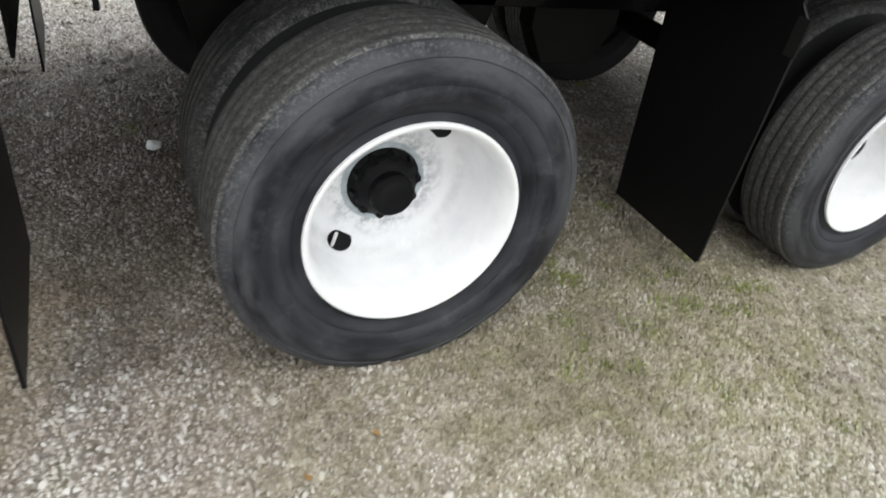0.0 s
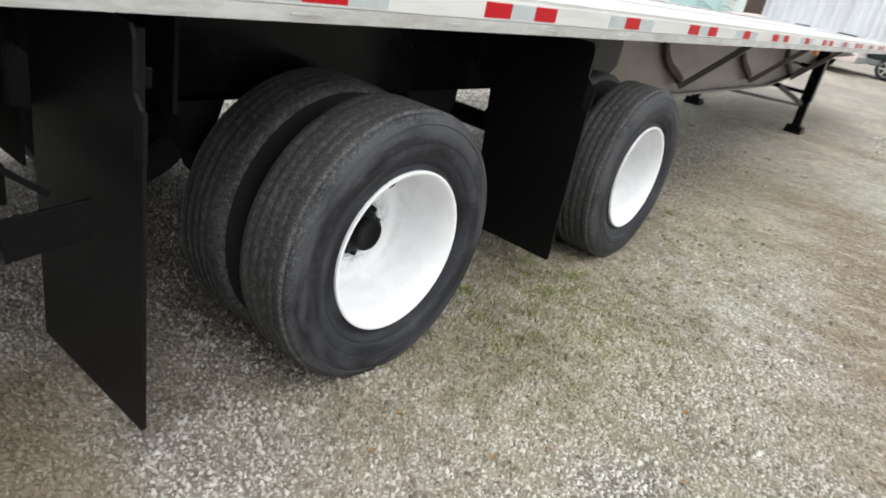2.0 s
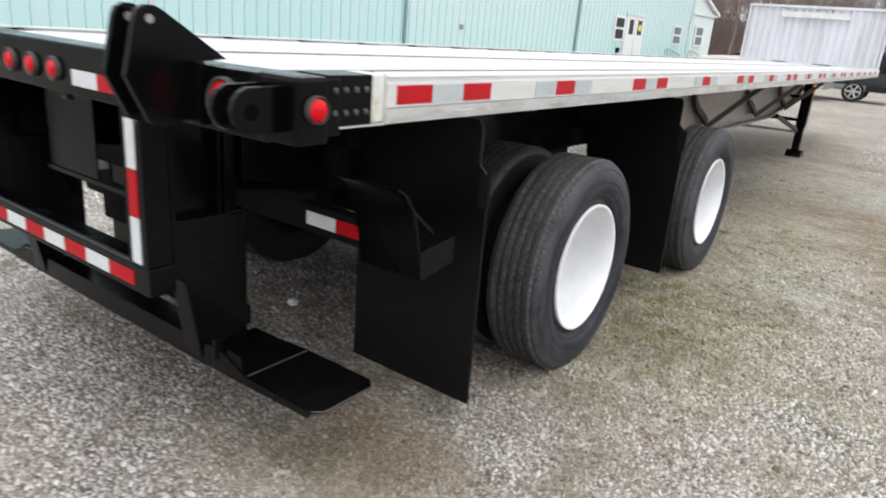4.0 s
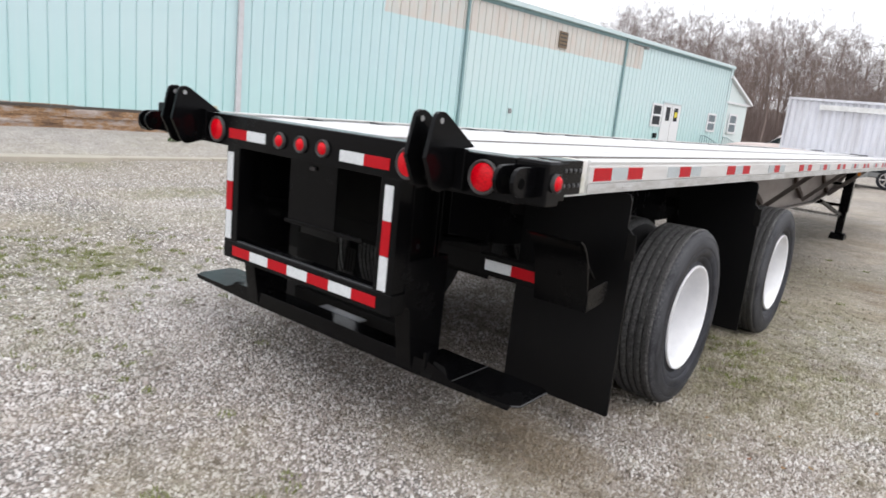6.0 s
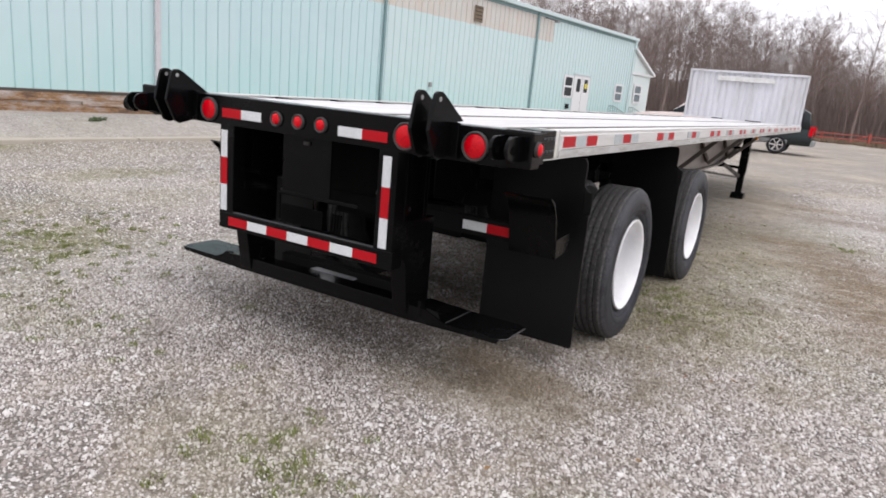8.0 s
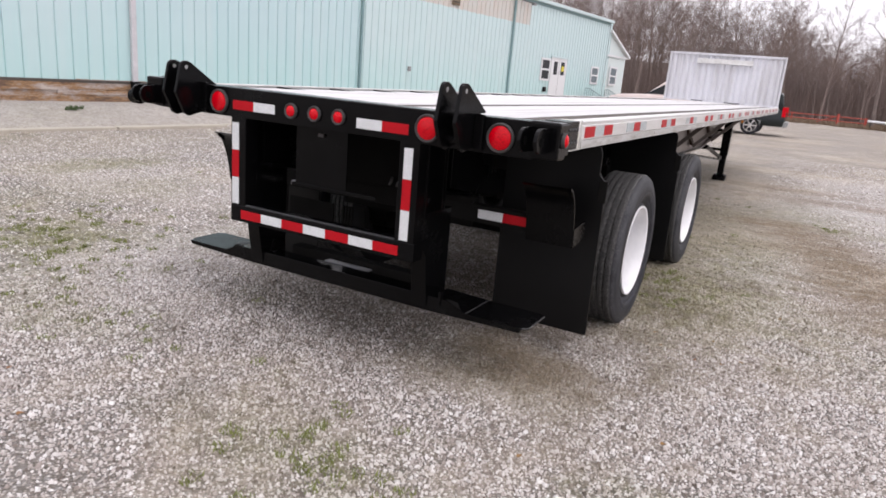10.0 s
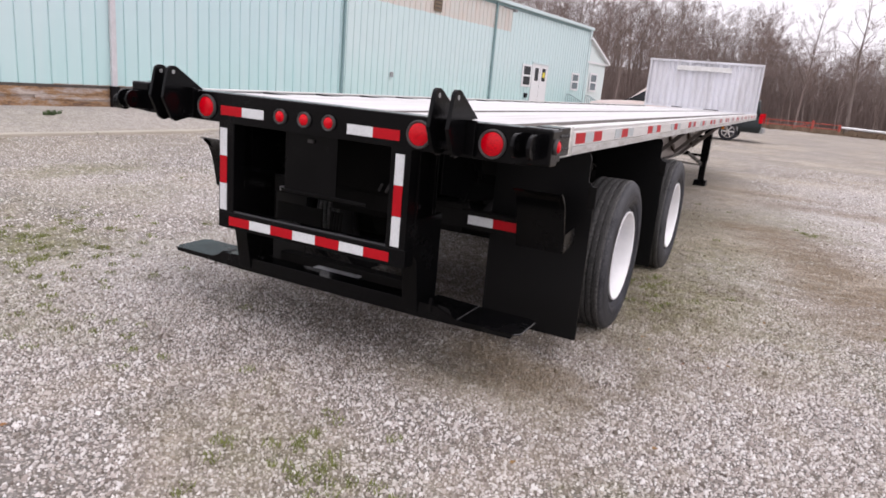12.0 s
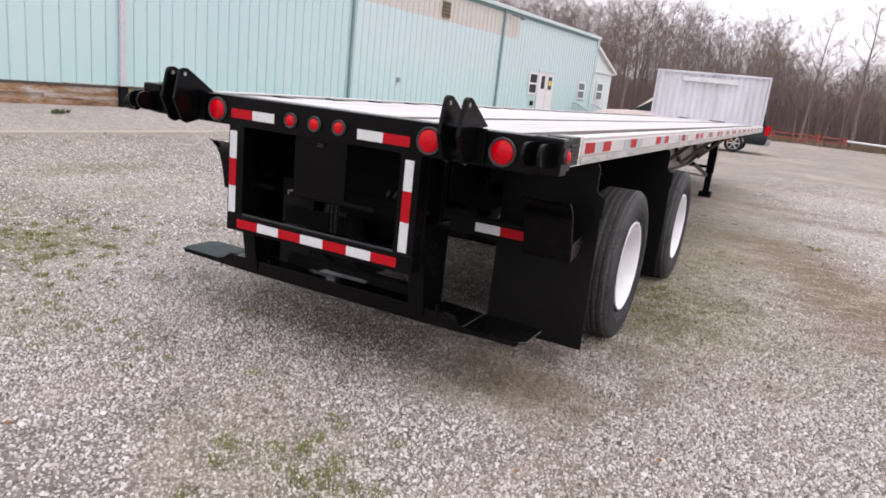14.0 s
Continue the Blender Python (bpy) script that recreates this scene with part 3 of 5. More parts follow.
    return Vector((WALL_P.x + u * SIN_T + out * COS_T, WALL_P.y + u * COS_T - out * SIN_T, z))


def ground_z(x, y):
    d = (x - WALL_P.x) * COS_T - (y - WALL_P.y) * SIN_T
    bank = 0.42 * smoothstep(2.6, 0.2, d)
    roll = 0.014 * noise.noise((x * 0.45, y * 0.45, 0)) + 0.004 * noise.noise((x * 2.1, y * 2.1, 3))
    return bank + roll + 0.05 * smoothstep(6, 12, y)


# ---- ground ----
def axis_steps(lo, hi, near_lo, near_hi, fine, grow):
    out, v, s = [], near_lo, fine
    while v > lo:
        out.append(v)
        v -= s
        s *= grow
    out.append(lo)
    out.reverse()
    v = near_lo + fine
    while v < near_hi:
        out.append(v)
        v += fine
    s = fine
    while v < hi:
        out.append(v)
        v += s
        s *= grow
    out.append(hi)
    return out


def build_ground():
    xs = axis_steps(-900, 900, -12.5, 5, 0.16, 1.13)
    ys = axis_steps(-700, 1500, -6, 14, 0.2, 1.13)
    verts = [(x, y, ground_z(x, y)) for y in ys for x in xs]
    w = len(xs)
    faces = [(j * w + i, j * w + i + 1, (j + 1) * w + i + 1, (j + 1) * w + i) for j in range(len(ys) - 1) for i in range(w - 1)]
    me = bpy.data.meshes.new("ground")
    me.from_pydata(verts, [], faces)
    me.materials.append(GROUND)
    me.polygons.foreach_set("use_smooth", [True] * len(me.polygons))
    tagged(new("ground", me), "grey-tan gravel yard with dusty tracks and mossy patches", "ground", kind="structure")


build_ground()


def build_gravel():
    """Angular crushed stones, each a three-sided shard: dense where the yard is close by, thinner further out."""
    rng = np.random.default_rng(4)
    near = (-2.3, 3.3, -1.8, 3.7)
    zones = [(*near, 0.0160, 0.0073, 0.30), (-6.6, 5.2, -2.7, 8.4, 0.033, 0.0088, 0.34), (-9.6, -6.6, -1.5, 9.0, 0.045, 0.0092, 0.36), (1.6, 9.0, 8.4, 18.0, 0.075, 0.011, 0.36)]
    tris = np.array([(3, 4, 5), (0, 1, 4), (0, 4, 3), (1, 2, 5), (1, 5, 4), (2, 0, 3), (2, 3, 5)])
    all_v, all_f, count = [], [], 0
    for number, (x0, x1, y0, y1, cell, rad, spread) in enumerate(zones):
        gx, gy = np.meshgrid(np.arange(x0, x1, cell), np.arange(y0, y1, cell))
        px = (gx + rng.uniform(-0.55, 0.55, gx.shape) * cell).ravel()
        py = (gy + rng.uniform(-0.55, 0.55, gy.shape) * cell).ravel()
        bare = np.sin(px * 1.7 + np.sin(py * 1.3) * 1.2) * np.sin(py * 1.1 + px * 0.6)
        inside = np.minimum(np.minimum(px - near[0], near[1] - px), np.minimum(py - near[2], near[3] - py))
        blend = np.clip(inside / 0.6, 0.0, 1.0)
        keep = rng.random(px.size) < np.clip(1.0 - 0.22 * bare, 0.5, 1.0) * (blend if number == 0 else 1 - 0.8 * blend)
        if number == 1:
            keep &= rng.random(px.size) < np.clip((py - y0) / 0.9, 0.0, 1.0)
        under = (np.abs(px) < 1.1) & (py > 0.4) & (py < 5.2)
        keep &= ~(under & (rng.random(px.size) < 0.35))
        sandy = np.clip(1.25 - ((px - 1.5 - 0.04 * py) / 0.85) ** 2 - ((py - 7.3) / 2.6) ** 2, 0.0, 1.0)
        keep &= rng.random(px.size) > 0.92 * sandy
        wall_off = (px - WALL_P.x) * COS_T - (py - WALL_P.y) * SIN_T
        keep &= wall_off > 1.7
        px, py = px[keep], py[keep]
        n = px.size
        r = np.clip(rad * np.exp(rng.normal(0, spread, n)), 0.004, 0.019)
        a = rng.uniform(0, 2 * np.pi, (n, 1)) + np.array([0, 2.094, 4.189]) + rng.uniform(-0.4, 0.4, (n, 3))
        low = np.stack([np.cos(a), np.sin(a), np.full((n, 3), -0.6)], -1) * rng.uniform(0.85, 1.35, (n, 3, 1))
        a2 = a + rng.uniform(-0.5, 0.5, (n, 1))
        top = np.stack([np.cos(a2), np.sin(a2), np.full((n, 3), 1.0)], -1) * rng.uniform(0.35, 0.95, (n, 3, 1))
        top[:, :, 2] = rng.uniform(0.35, 1.0, (n, 3))
        v = np.concatenate([low, top], 1)
        v *= np.stack([rng.uniform(0.75, 1.5, n), rng.uniform(0.6, 1.0, n), np.full(n, 0.95 if number == 0 else 0.6)], -1)[:, None, :] * r[:, None, None]
        t = rng.uniform(0, 2 * np.pi, n)
        c, s = np.cos(t)[:, None], np.sin(t)[:, None]
        vx = v[:, :, 0] * c - v[:, :, 1] * s
        vy = v[:, :, 0] * s + v[:, :, 1] * c
        pz = np.array([ground_z(float(p), float(q)) for p, q in zip(px, py)])
        tilt, lean = rng.uniform(-0.5, 0.5, (2, n, 1))
        out = np.stack([vx + px[:, None], vy + py[:, None], v[:, :, 2] + vx * tilt + vy * lean + pz[:, None] + r[:, None] * 0.3], -1)
        all_v.append(out.reshape(-1, 3))
        all_f.append((tris[None] + (count + 6 * np.arange(n))[:, None, None]).reshape(-1, 3))
        count += 6 * n
    v, f = np.concatenate(all_v), np.concatenate(all_f)
    me = bpy.data.meshes.new("gravel")
    me.vertices.add(len(v))
    me.vertices.foreach_set("co", v.ravel())
    me.loops.add(f.size)
    me.loops.foreach_set("vertex_index", f.ravel().astype(np.int32))
    me.polygons.add(len(f))
    me.polygons.foreach_set("loop_start", np.arange(0, f.size, 3, dtype=np.int32))
    me.update(calc_edges=True)
    me.materials.append(STONES)
    tagged(new("gravel", me), "loose grey, white and tan crushed stones", "gravel", kind="stuff")


# ---- flatbed trailer ----
trailer = thing("flatbed_trailer", "black and aluminium flatbed semi-trailer parked on gravel", "trailer")
HALF, LENGTH = 1.295, 14.62
AXLES = (1.815, 3.865)
WHEEL_Z, TYRE_R = 0.501, 0.519


def deck_z(x):
    # the far side hangs a little lower
    return 1.390 + 0.006 * (1 - (x / HALF) ** 2) - 0.035 * max(0.0, -x - 0.2)


def build_deck():
    # wood strips first, then the extruded planks between them
    strips = [(-1.12, -0.99), (-0.48, -0.38), (0.36, 0.48), (0.99, 1.12)]
    for a, b in strips:
        zt = deck_z((a + b) / 2)
        part("nailing_strip", box(B(), a + 0.003, b - 0.003, 0.14, LENGTH - 0.1, zt - 0.04, zt - 0.003, 0.003), WOOD, trailer, "dark weathered wooden nailing strip")
    edges = [-HALF + 0.02] + [v for s in strips for v in s] + [HALF - 0.02]
    for a, b in zip(edges[::2], edges[1::2]):
        n = max(1, round((b - a) / 0.14))
        w = (b - a) / n
        for i in range(n):
            p, q = a + i * w + 0.0015, a + (i + 1) * w - 0.0015
            zt = deck_z((p + q) / 2)
            out = [(p, zt - 0.035), (q, zt - 0.035), (q, zt - 0.003), (q - 0.004, zt)]
            ribs = 5
            for j in range(ribs):
                c = q - 0.01 - (q - p - 0.02) * (j + 0.5) / ribs
                out += [(c + 0.006, zt), (c + 0.003, zt - 0.003), (c - 0.003, zt - 0.003), (c - 0.006, zt)]
            out += [(p + 0.004, zt), (p, zt - 0.003)]
            part("deck_plank", prism(B(), out, 1, 0.12, LENGTH - 0.08), DECK, trailer)


def build_rails():
    for s in (1, -1):
        prof = [(HALF, 1.279), (HALF, 1.289), (HALF - 0.006, 1.293), (HALF - 0.006, 1.318), (HALF, 1.322), (HALF, 1.384), (HALF - 0.006, 1.388), (HALF - 0.006, 1.398), (HALF, 1.402), (HALF - 0.004, 1.410), (HALF - 0.05, 1.410), (HALF - 0.05, 1.402), (HALF - 0.016, 1.398), (HALF - 0.016, 1.29), (HALF - 0.06, 1.287), (HALF - 0.06, 1.279)]
        out = [(s * x, z - (0.034 if s < 0 else 0.0)) for x, z in prof]
        part("side_rail", prism(B(), out, 1, 0.306, LENGTH - 0.02), RAIL, trailer, "grimy bare aluminium side rail")
        a, b = sorted((s * (HALF - 0.004), s * (HALF + 0.0015)))
        dz = 0.034 if s < 0 else 0.0
        part("rail_lip", box(B(), a, b, 0.3065, LENGTH - 0.021, 1.281 - dz, 1.317 - dz, 0.001), RAIL_LIP, trailer, "streaked grey lower lip of the rail")
        # tie-down spools and pocket lips along the rail
        for i in range(23):
            y = 0.62 + i * 0.61
            part("stake_pocket", box(B(), min(s * (HALF - 0.012), s * (HALF + 0.002)), max(s * (HALF - 0.012), s * (HALF + 0.004)), y, y + 0.10, 1.294, 1.302, 0.002), RAIL_LIP, trailer)
    groups = 16
    x0, x1 = HALF - 0.002, HALF + 0.0025
    for g in range(groups):
        y = (0.345, 1.107, 2.035, 2.965, 3.93)[g] if g < 5 else 0.35 + 0.883 * g
        for i in range(3):
            red = (i + g) % 2 == 0
            bm = box(B(), x0, x1, y + 0.155 * i, y + 0.155 * i + 0.154, 1.328, 1.379, 0.001)
            part("reflective_tape", bm, TAPE_RED if red else TAPE_GREY, trailer, "red reflective tape" if red else "silver-grey reflective tape")
    # grimy end block where rail meets the black bolster
    for s in (1, -1):
        part("rail_end", box(B(), min(s * 1.19, s * 1.288), max(s * 1.19, s * 1.286), 0.2455, 0.3055, 1.283, 1.408, 0.006), STAINED, trailer, "rail end stained yellow-brown")


def light(name, x, y, z, r, axis, sign):
    """A round lamp that sits in a grommet; axis 1 faces the rear, axis 0 the side."""
    c = (x, y, z)
    f = 0.72 if r < 0.05 and axis == 1 else 0.82
    ring = [(sign * 0.0, r * 1.0), (sign * 0.012, r * 1.0), (sign * 0.016, r * 0.93), (sign * 0.012, r * (f + 0.02)), (sign * 0.004, r * f)]
    body = part(name, lathe(B(), ring, 28, c, axis), GROMMET, trailer, "round red lamp in a dark rubber ring", True)
    dome = [(sign * 0.002, r * f), (sign * 0.012, r * (f - 0.02)), (sign * 0.018, r * (f - 0.2)), (sign * 0.021, r * 0.3), (sign * 0.0215, 0.002)]
    part("lens", lathe(B(), dome, 28, c, axis), RED_LENS, body, "red plastic lens", True)


def build_rear():
    bm = prism(B(), [(-1.30, 1.245), (-1.18, 1.235), (1.18, 1.235), (1.30, 1.262), (1.30, 1.402), (0.9, 1.396), (-0.9, 1.394), (-1.30, 1.400)], 1, 0.0, 0.13, 0.006)
    part("rear_bolster", bm, BLACK, trailer, "black painted rear cross beam")
    for s in (1, -1):
        a, b = sorted((s * 1.16, s * 1.301))
        part("corner_casting", box(B(), a, b, -0.012, 0.092, 1.243, 1.405, 0.012), BLACK, trailer)
        a, b = sorted((s * 1.19, s * 1.297))
        plate = part("bolted_plate", box(B(), a, b, 0.09, 0.245, 1.284, 1.408, 0.003), BLACK, trailer)
        for i in range(4):
            for j in range(2):
                c = (s * 1.297, 0.112 + 0.036 * i, 1.317 + 0.055 * j)
                part("bolt", lathe(B(), [(0, 0.008), (s * 0.005, 0.008), (s * 0.008, 0.005)], 8, c, 0), BOLT, plate)
        a, b = sorted((s * 1.20, s * 1.294))
        part("rail_lip_end", box(B(), a, b, 0.094, 0.3045, 1.2765, 1.2825, 0.001), RAIL_LIP, trailer, "bare metal lip under the bolted plate")
        light("marker_light", s * 1.301, 0.046, 1.329, 0.034, 0, s)
    for x in (-1.03, -0.70, 0.655, 1.028):
        light("tail_light", x, -0.001, 1.312 - (0.006 if x < -0.9 else 0.0), 0.066, 1, -1)
    for x in (-0.177, -0.021, 0.134):
        light("centre_light", x, -0.001, 1.309, 0.040, 1, -1)

    def tape(x, z, w, h, red, y=-0.0025, t=0.003):
        part("reflective_tape", box(B(), x, x + w, y, y + t, z, z + h, 0.0008), TAPE_RED if red else TAPE_WHITE, trailer, "red reflective tape" if red else "white reflective tape")

    tape(-0.600, 1.278, 0.152, 0.05, True)
    tape(-0.447, 1.278, 0.152, 0.05, False)
    tape(0.243, 1.268, 0.152, 0.05, False)
    tape(0.396, 1.268, 0.152, 0.05, True)
    # rear frame round the opening
    part("frame_bar", box(B(), -0.615, 0.622, 0.0, 0.09, 0.648, 0.744, 0.005), BLACK, trailer)
    for s in (1, -1):
        a, b = sorted((s * 0.505, s * 0.615))
        part("frame_post", box(B(), a, b, 0.001, 0.09, 0.742, 1.24, 0.005), BLACK, trailer)
    for i in range(7):
        tape(-0.535 + 0.1525 * i, 0.668, 0.151, 0.05, i % 2 == 0)
    for s in (1, -1):
        for i in range(3):
            x = -0.604 if s < 0 else 0.534
            tape(x, 0.752 + 0.1525 * i, 0.05, 0.151, i == 1)
    # grey strip for the highlight and wear on the opening's inner lip
    part("opening_lip", box(B(), -0.505, 0.505, 0.003, 0.017, 0.738, 0.752, 0.004), LIP_HIGHLIGHT, trailer)
    # lower impact guard: posts, bar and wing plates
    for s in (1, -1):
        a, b = sorted((s * 0.53, s * 0.621))
        out = [(0.086, 0.885), (0.37, 0.885), (0.37, 0.41), (0.355, 0.395), (0.20, 0.362), (0.184, 0.362), (0.173, 0.375), (0.168, 0.41), (0.125, 0.66), (0.086, 0.70)]
        post = part("guard_post", prism(B(), out, 0, a, b, 0.004), BLACK, trailer)
        a, b = sorted((s * 0.531, s * 0.572))
        part("post_web", box(B(), a, b, 0.101, 0.37, 0.882, 1.24, 0.002), BLACK, post)
        a, b = sorted((s * 0.531, s * 0.620))
        part("post_flange", box(B(), a, b, 0.0865, 0.1005, 0.883, 1.24, 0.002), BLACK, post)
        a, b = sorted((s * 0.570, s * 0.616))
        for y in (0.262, 0.289):
            part("post_rib", box(B(), a, b, y, y + 0.011, 0.883, 1.239, 0.002), BLACK, post)
        part("post_hole", lathe(B(), [(0, 0.013), (s * 0.001, 0.013)], 14, (s * 0.573, 0.20, 0.93), 0), HUB, post)
        bm = B()
        rim_pts = [(0.622, 0.187, 0.420), (0.74, 0.187, 0.408), (0.85, 0.187, 0.388), (1.15, 0.185, 0.388), (1.185, 0.22, 0.388), (1.185, 0.43, 0.388), (1.15, 0.46, 0.388), (0.85, 0.46, 0.388), (0.74, 0.42, 0.408), (0.622, 0.40, 0.420)]
        up = [bm.verts.new((s * x, y, z)) for x, y, z in rim_pts]
        dn = [bm.verts.new((s * x, y, z - 0.010)) for x, y, z in rim_pts]
        for q in ((0, 1, 8, 9), (1, 2, 7, 8), (2, 3, 6, 7), (3, 4, 5, 6)):
            bm.faces.new([up[i] for i in q])
            bm.faces.new([dn[i] for i in reversed(q)])
        for i in range(10):
            j = (i + 1) % 10
            bm.faces.new((up[i], dn[i], dn[j], up[j]))
        # little tab and slanted gusset at the foot of the post
        x0, x1 = sorted((s * 0.69, s * 0.705))
        if s > 0:
            part("step_tab", box(B(), x0, x1, 0.170, 0.20, 0.40, 0.475, 0.003), BLACK, trailer)
        bm2 = B()
        pts = [(0.725, 0.205, 0.436), (0.79, 0.205, 0.428), (0.82, 0.189, 0.396), (0.74, 0.189, 0.408)]
        top = [bm2.verts.new((s * x, y, z)) for x, y, z in pts]
        low = [bm2.verts.new((s * x, y + 0.006, z - 0.006)) for x, y, z in pts]
        bm2.faces.new(top)
        bm2.faces.new(low[::-1])
        for i in range(4):
            bm2.faces.new((top[i], low[i], low[(i + 1) % 4], top[(i + 1) % 4]))
        part("step_gusset", bm2, MATTE_BLACK, trailer)
        step = part("step_plate", bm, BLACK, trailer, "black bent steel step plate")
        # paler tubes stand in for light caught on the worn edges and fold
        bm = B()
        for i, j in ((2, 3), (3, 4), (4, 5)):
            tube(bm, [s * rim_pts[i][0]] + [rim_pts[i][1], rim_pts[i][2] - 0.003], [s * rim_pts[j][0]] + [rim_pts[j][1], rim_pts[j][2] - 0.003], 0.0035, 6)
        part("worn_edge_highlight", bm, BOLT, step)
        bm = B()
        tube(bm, (s * 0.85, 0.19, 0.388), (s * 0.85, 0.457, 0.388), 0.003, 6)
        part("fold_line", bm, BOLT, step)
        x0, x1 = sorted((s * 0.86, s * 1.13))
        part("step_gusset", box(B(), x0, x1, 0.30, 0.312, 0.335, 0.378, 0.002), BLACK, trailer)
        part("bar_end", prism(B(), [(s * 0.60, 0.352), (s * 1.15, 0.366), (s * 1.165, 0.389), (s * 0.852, 0.389), (s * 0.79, 0.412), (s * 0.73, 0.433), (s * 0.60, 0.437)], 1, 0.178, 0.1865), BLACK, trailer)
    part("guard_bar", prism(B(), [(0.178, 0.352), (0.215, 0.352), (0.215, 0.425), (0.29, 0.425), (0.29, 0.437), (0.178, 0.437)], 0, -0.60, 0.60, 0.003), BLACK, trailer)
    # sky reflection on the guard's top, put in as a pale plate
    part("guard_reflection", box(B(), -0.17, 0.14, 0.291, 0.36, 0.424, 0.432, 0.002), m_plain("reflection_grey", (0.30, 0.31, 0.33), 0.3, 0.2, 0.6, 6.0), trailer, "pale grey plate standing for the sky reflected on the guard")
    part("guard_tube", box(B(), -0.50, 0.50, 0.40, 0.48, 0.37, 0.45, 0.006), MATTE_BLACK, trailer)
    # plates and bars seen inside the opening
    part("licence_panel", box(B(), -0.25, 0.10, 0.125, 0.133, 0.895, 1.24, 0.002), BLACK, trailer, "plain black hanging panel")
    part("inner_cross_bar", box(B(), -0.62, 0.62, 0.62, 0.70, 0.80, 0.90, 0.006), MATTE_BLACK, trailer)
    part("inner_bulkhead", box(B(), -0.49, 0.49, 0.56, 0.572, 0.90, 1.30, 0.003), MATTE_BLACK, trailer)
    part("inner_plate", box(B(), -0.62, -0.27, 0.50, 0.512, 0.55, 0.735, 0.003), MATTE_BLACK, trailer)
    part("pale_bracket", box(B(), -0.47, -0.35, 0.34, 0.40, 0.84, 0.868, 0.004), RAIL, trailer, "small bare metal bracket")
    for i in range(4):
        part("hose_coil", tube(B(), (-0.20 + 0.022 * i, 0.50, 0.60), (-0.19 + 0.022 * i, 0.50, 0.735), 0.009, 8), MATTE_BLACK, trailer)
    part("hanger_plate", box(B(), -0.98, -0.73, 0.60, 0.612, 0.60, 0.77, 0.003), MATTE_BLACK, trailer)
    part("inner_bulkhead", box(B(), -0.49, 0.49, 0.90, 0.912, 0.66, 0.88, 0.003), MATTE_BLACK, trailer)
    for i in range(3):
        part("air_hose", tube(B(), (0.10 + 0.05 * i, 0.55, 0.905), (0.15 + 0.05 * i, 0.50, 0.955), 0.008, 8), BOLT, trailer, "short grey air hose")
    part("panel_bar", box(B(), -0.27, 0.30, 0.118, 0.124, 0.893, 0.912, 0.002), BLACK, trailer)
    part("panel_latch", box(B(), -0.09, -0.05, 0.112, 0.125, 1.18, 1.20, 0.003), GROMMET, trailer)
    # hinge lugs in pairs
    def lug(x):
        drop = 0.018 if x < 0 else 0.0
        out = [(y, z - drop) for y, z in [(-0.155, 1.505), (-0.147, 1.522), (-0.128, 1.532), (-0.105, 1.532), (-0.085, 1.524), (0.10, 1.408), (0.012, 1.40), (0.0, 1.26), (-0.10, 1.236), (-0.13, 1.25), (-0.188, 1.365)]]
        ob = part("hinge_lug", prism(B(), out, 0, x, x + 0.019, 0.002), BLACK, trailer, "black steel hinge plate with a pin hole")
        bm = B()
        lathe(bm, [(0, 0.011), (0.0005, 0.011)], 14, (x + 0.0195, -0.118, 1.500 - drop), 0)
        part("pin_hole", bm, STEEL, ob, "bright pin hole")
        lathe_bm = lathe(B(), [(0, 0.02), (0.002, 0.02)], 14, (x + 0.019, -0.07, 1.30 - drop), 0)
        part("pin_boss", lathe_bm, BLACK, ob)
    for x in (0.786, 0.880, -0.945, -0.850):
        lug(x)
    for a, b in ((0.805, 0.880), (-0.926, -0.850)):
        part("lug_spacer", tube(B(), (a, -0.07, 1.285), (b, -0.07, 1.285), 0.022, 14), BLACK, trailer)
    part("lug_pad", box(B(), 0.90, 0.945, -0.02, 0.0, 1.245, 1.405, 0.004), BLACK, trailer)
    part("lug_pad", box(B(), -0.83, -0.79, -0.02, 0.0, 1.245, 1.405, 0.004), BLACK, trailer)
    # small corner lugs
    for x in (1.168, 1.240, -1.185, -1.255):
        drop = 0.02 if x < 0 else 0.0
        out = [(y, z - drop) for y, z in [(0.0, 1.274), (-0.105, 1.276), (-0.128, 1.284), (-0.145, 1.300), (-0.153, 1.327), (-0.147, 1.352), (-0.133, 1.368), (-0.112, 1.378), (0.0, 1.382)]]
        ob = part("corner_lug", prism(B(), out, 0, x, x + 0.016, 0.002), BLACK, trailer)
        part("pin_hole", lathe(B(), [(0, 0.019), (0.001, 0.019)], 18, (x + 0.0165, -0.102, 1.324 - drop), 0), DEEP, ob, "dark pin hole")
    for i in range(3):
        part("winch_lug", tube(B(), (-1.31 - 0.02 * i, -0.05, 1.283), (-1.325 - 0.02 * i, -0.05, 1.283), 0.045, 20), BLACK, trailer)


def build_frame():
    for s in (1, -1):
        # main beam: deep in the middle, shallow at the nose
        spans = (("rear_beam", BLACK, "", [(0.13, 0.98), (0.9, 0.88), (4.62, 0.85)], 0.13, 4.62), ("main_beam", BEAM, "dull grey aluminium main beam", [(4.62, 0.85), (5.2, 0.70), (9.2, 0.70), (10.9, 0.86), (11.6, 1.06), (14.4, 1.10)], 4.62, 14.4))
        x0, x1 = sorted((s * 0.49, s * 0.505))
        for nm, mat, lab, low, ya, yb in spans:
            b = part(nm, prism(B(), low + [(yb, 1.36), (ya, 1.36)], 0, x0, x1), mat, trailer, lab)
            bm = B()
            for (y0, z0), (y1, z1) in zip(low, low[1:]):
                beam(bm, (s * 0.497, y0, z0), (s * 0.497, y1, z1), 0.13, 0.02, 0.002)
            part("lower_flange", bm, mat, b)
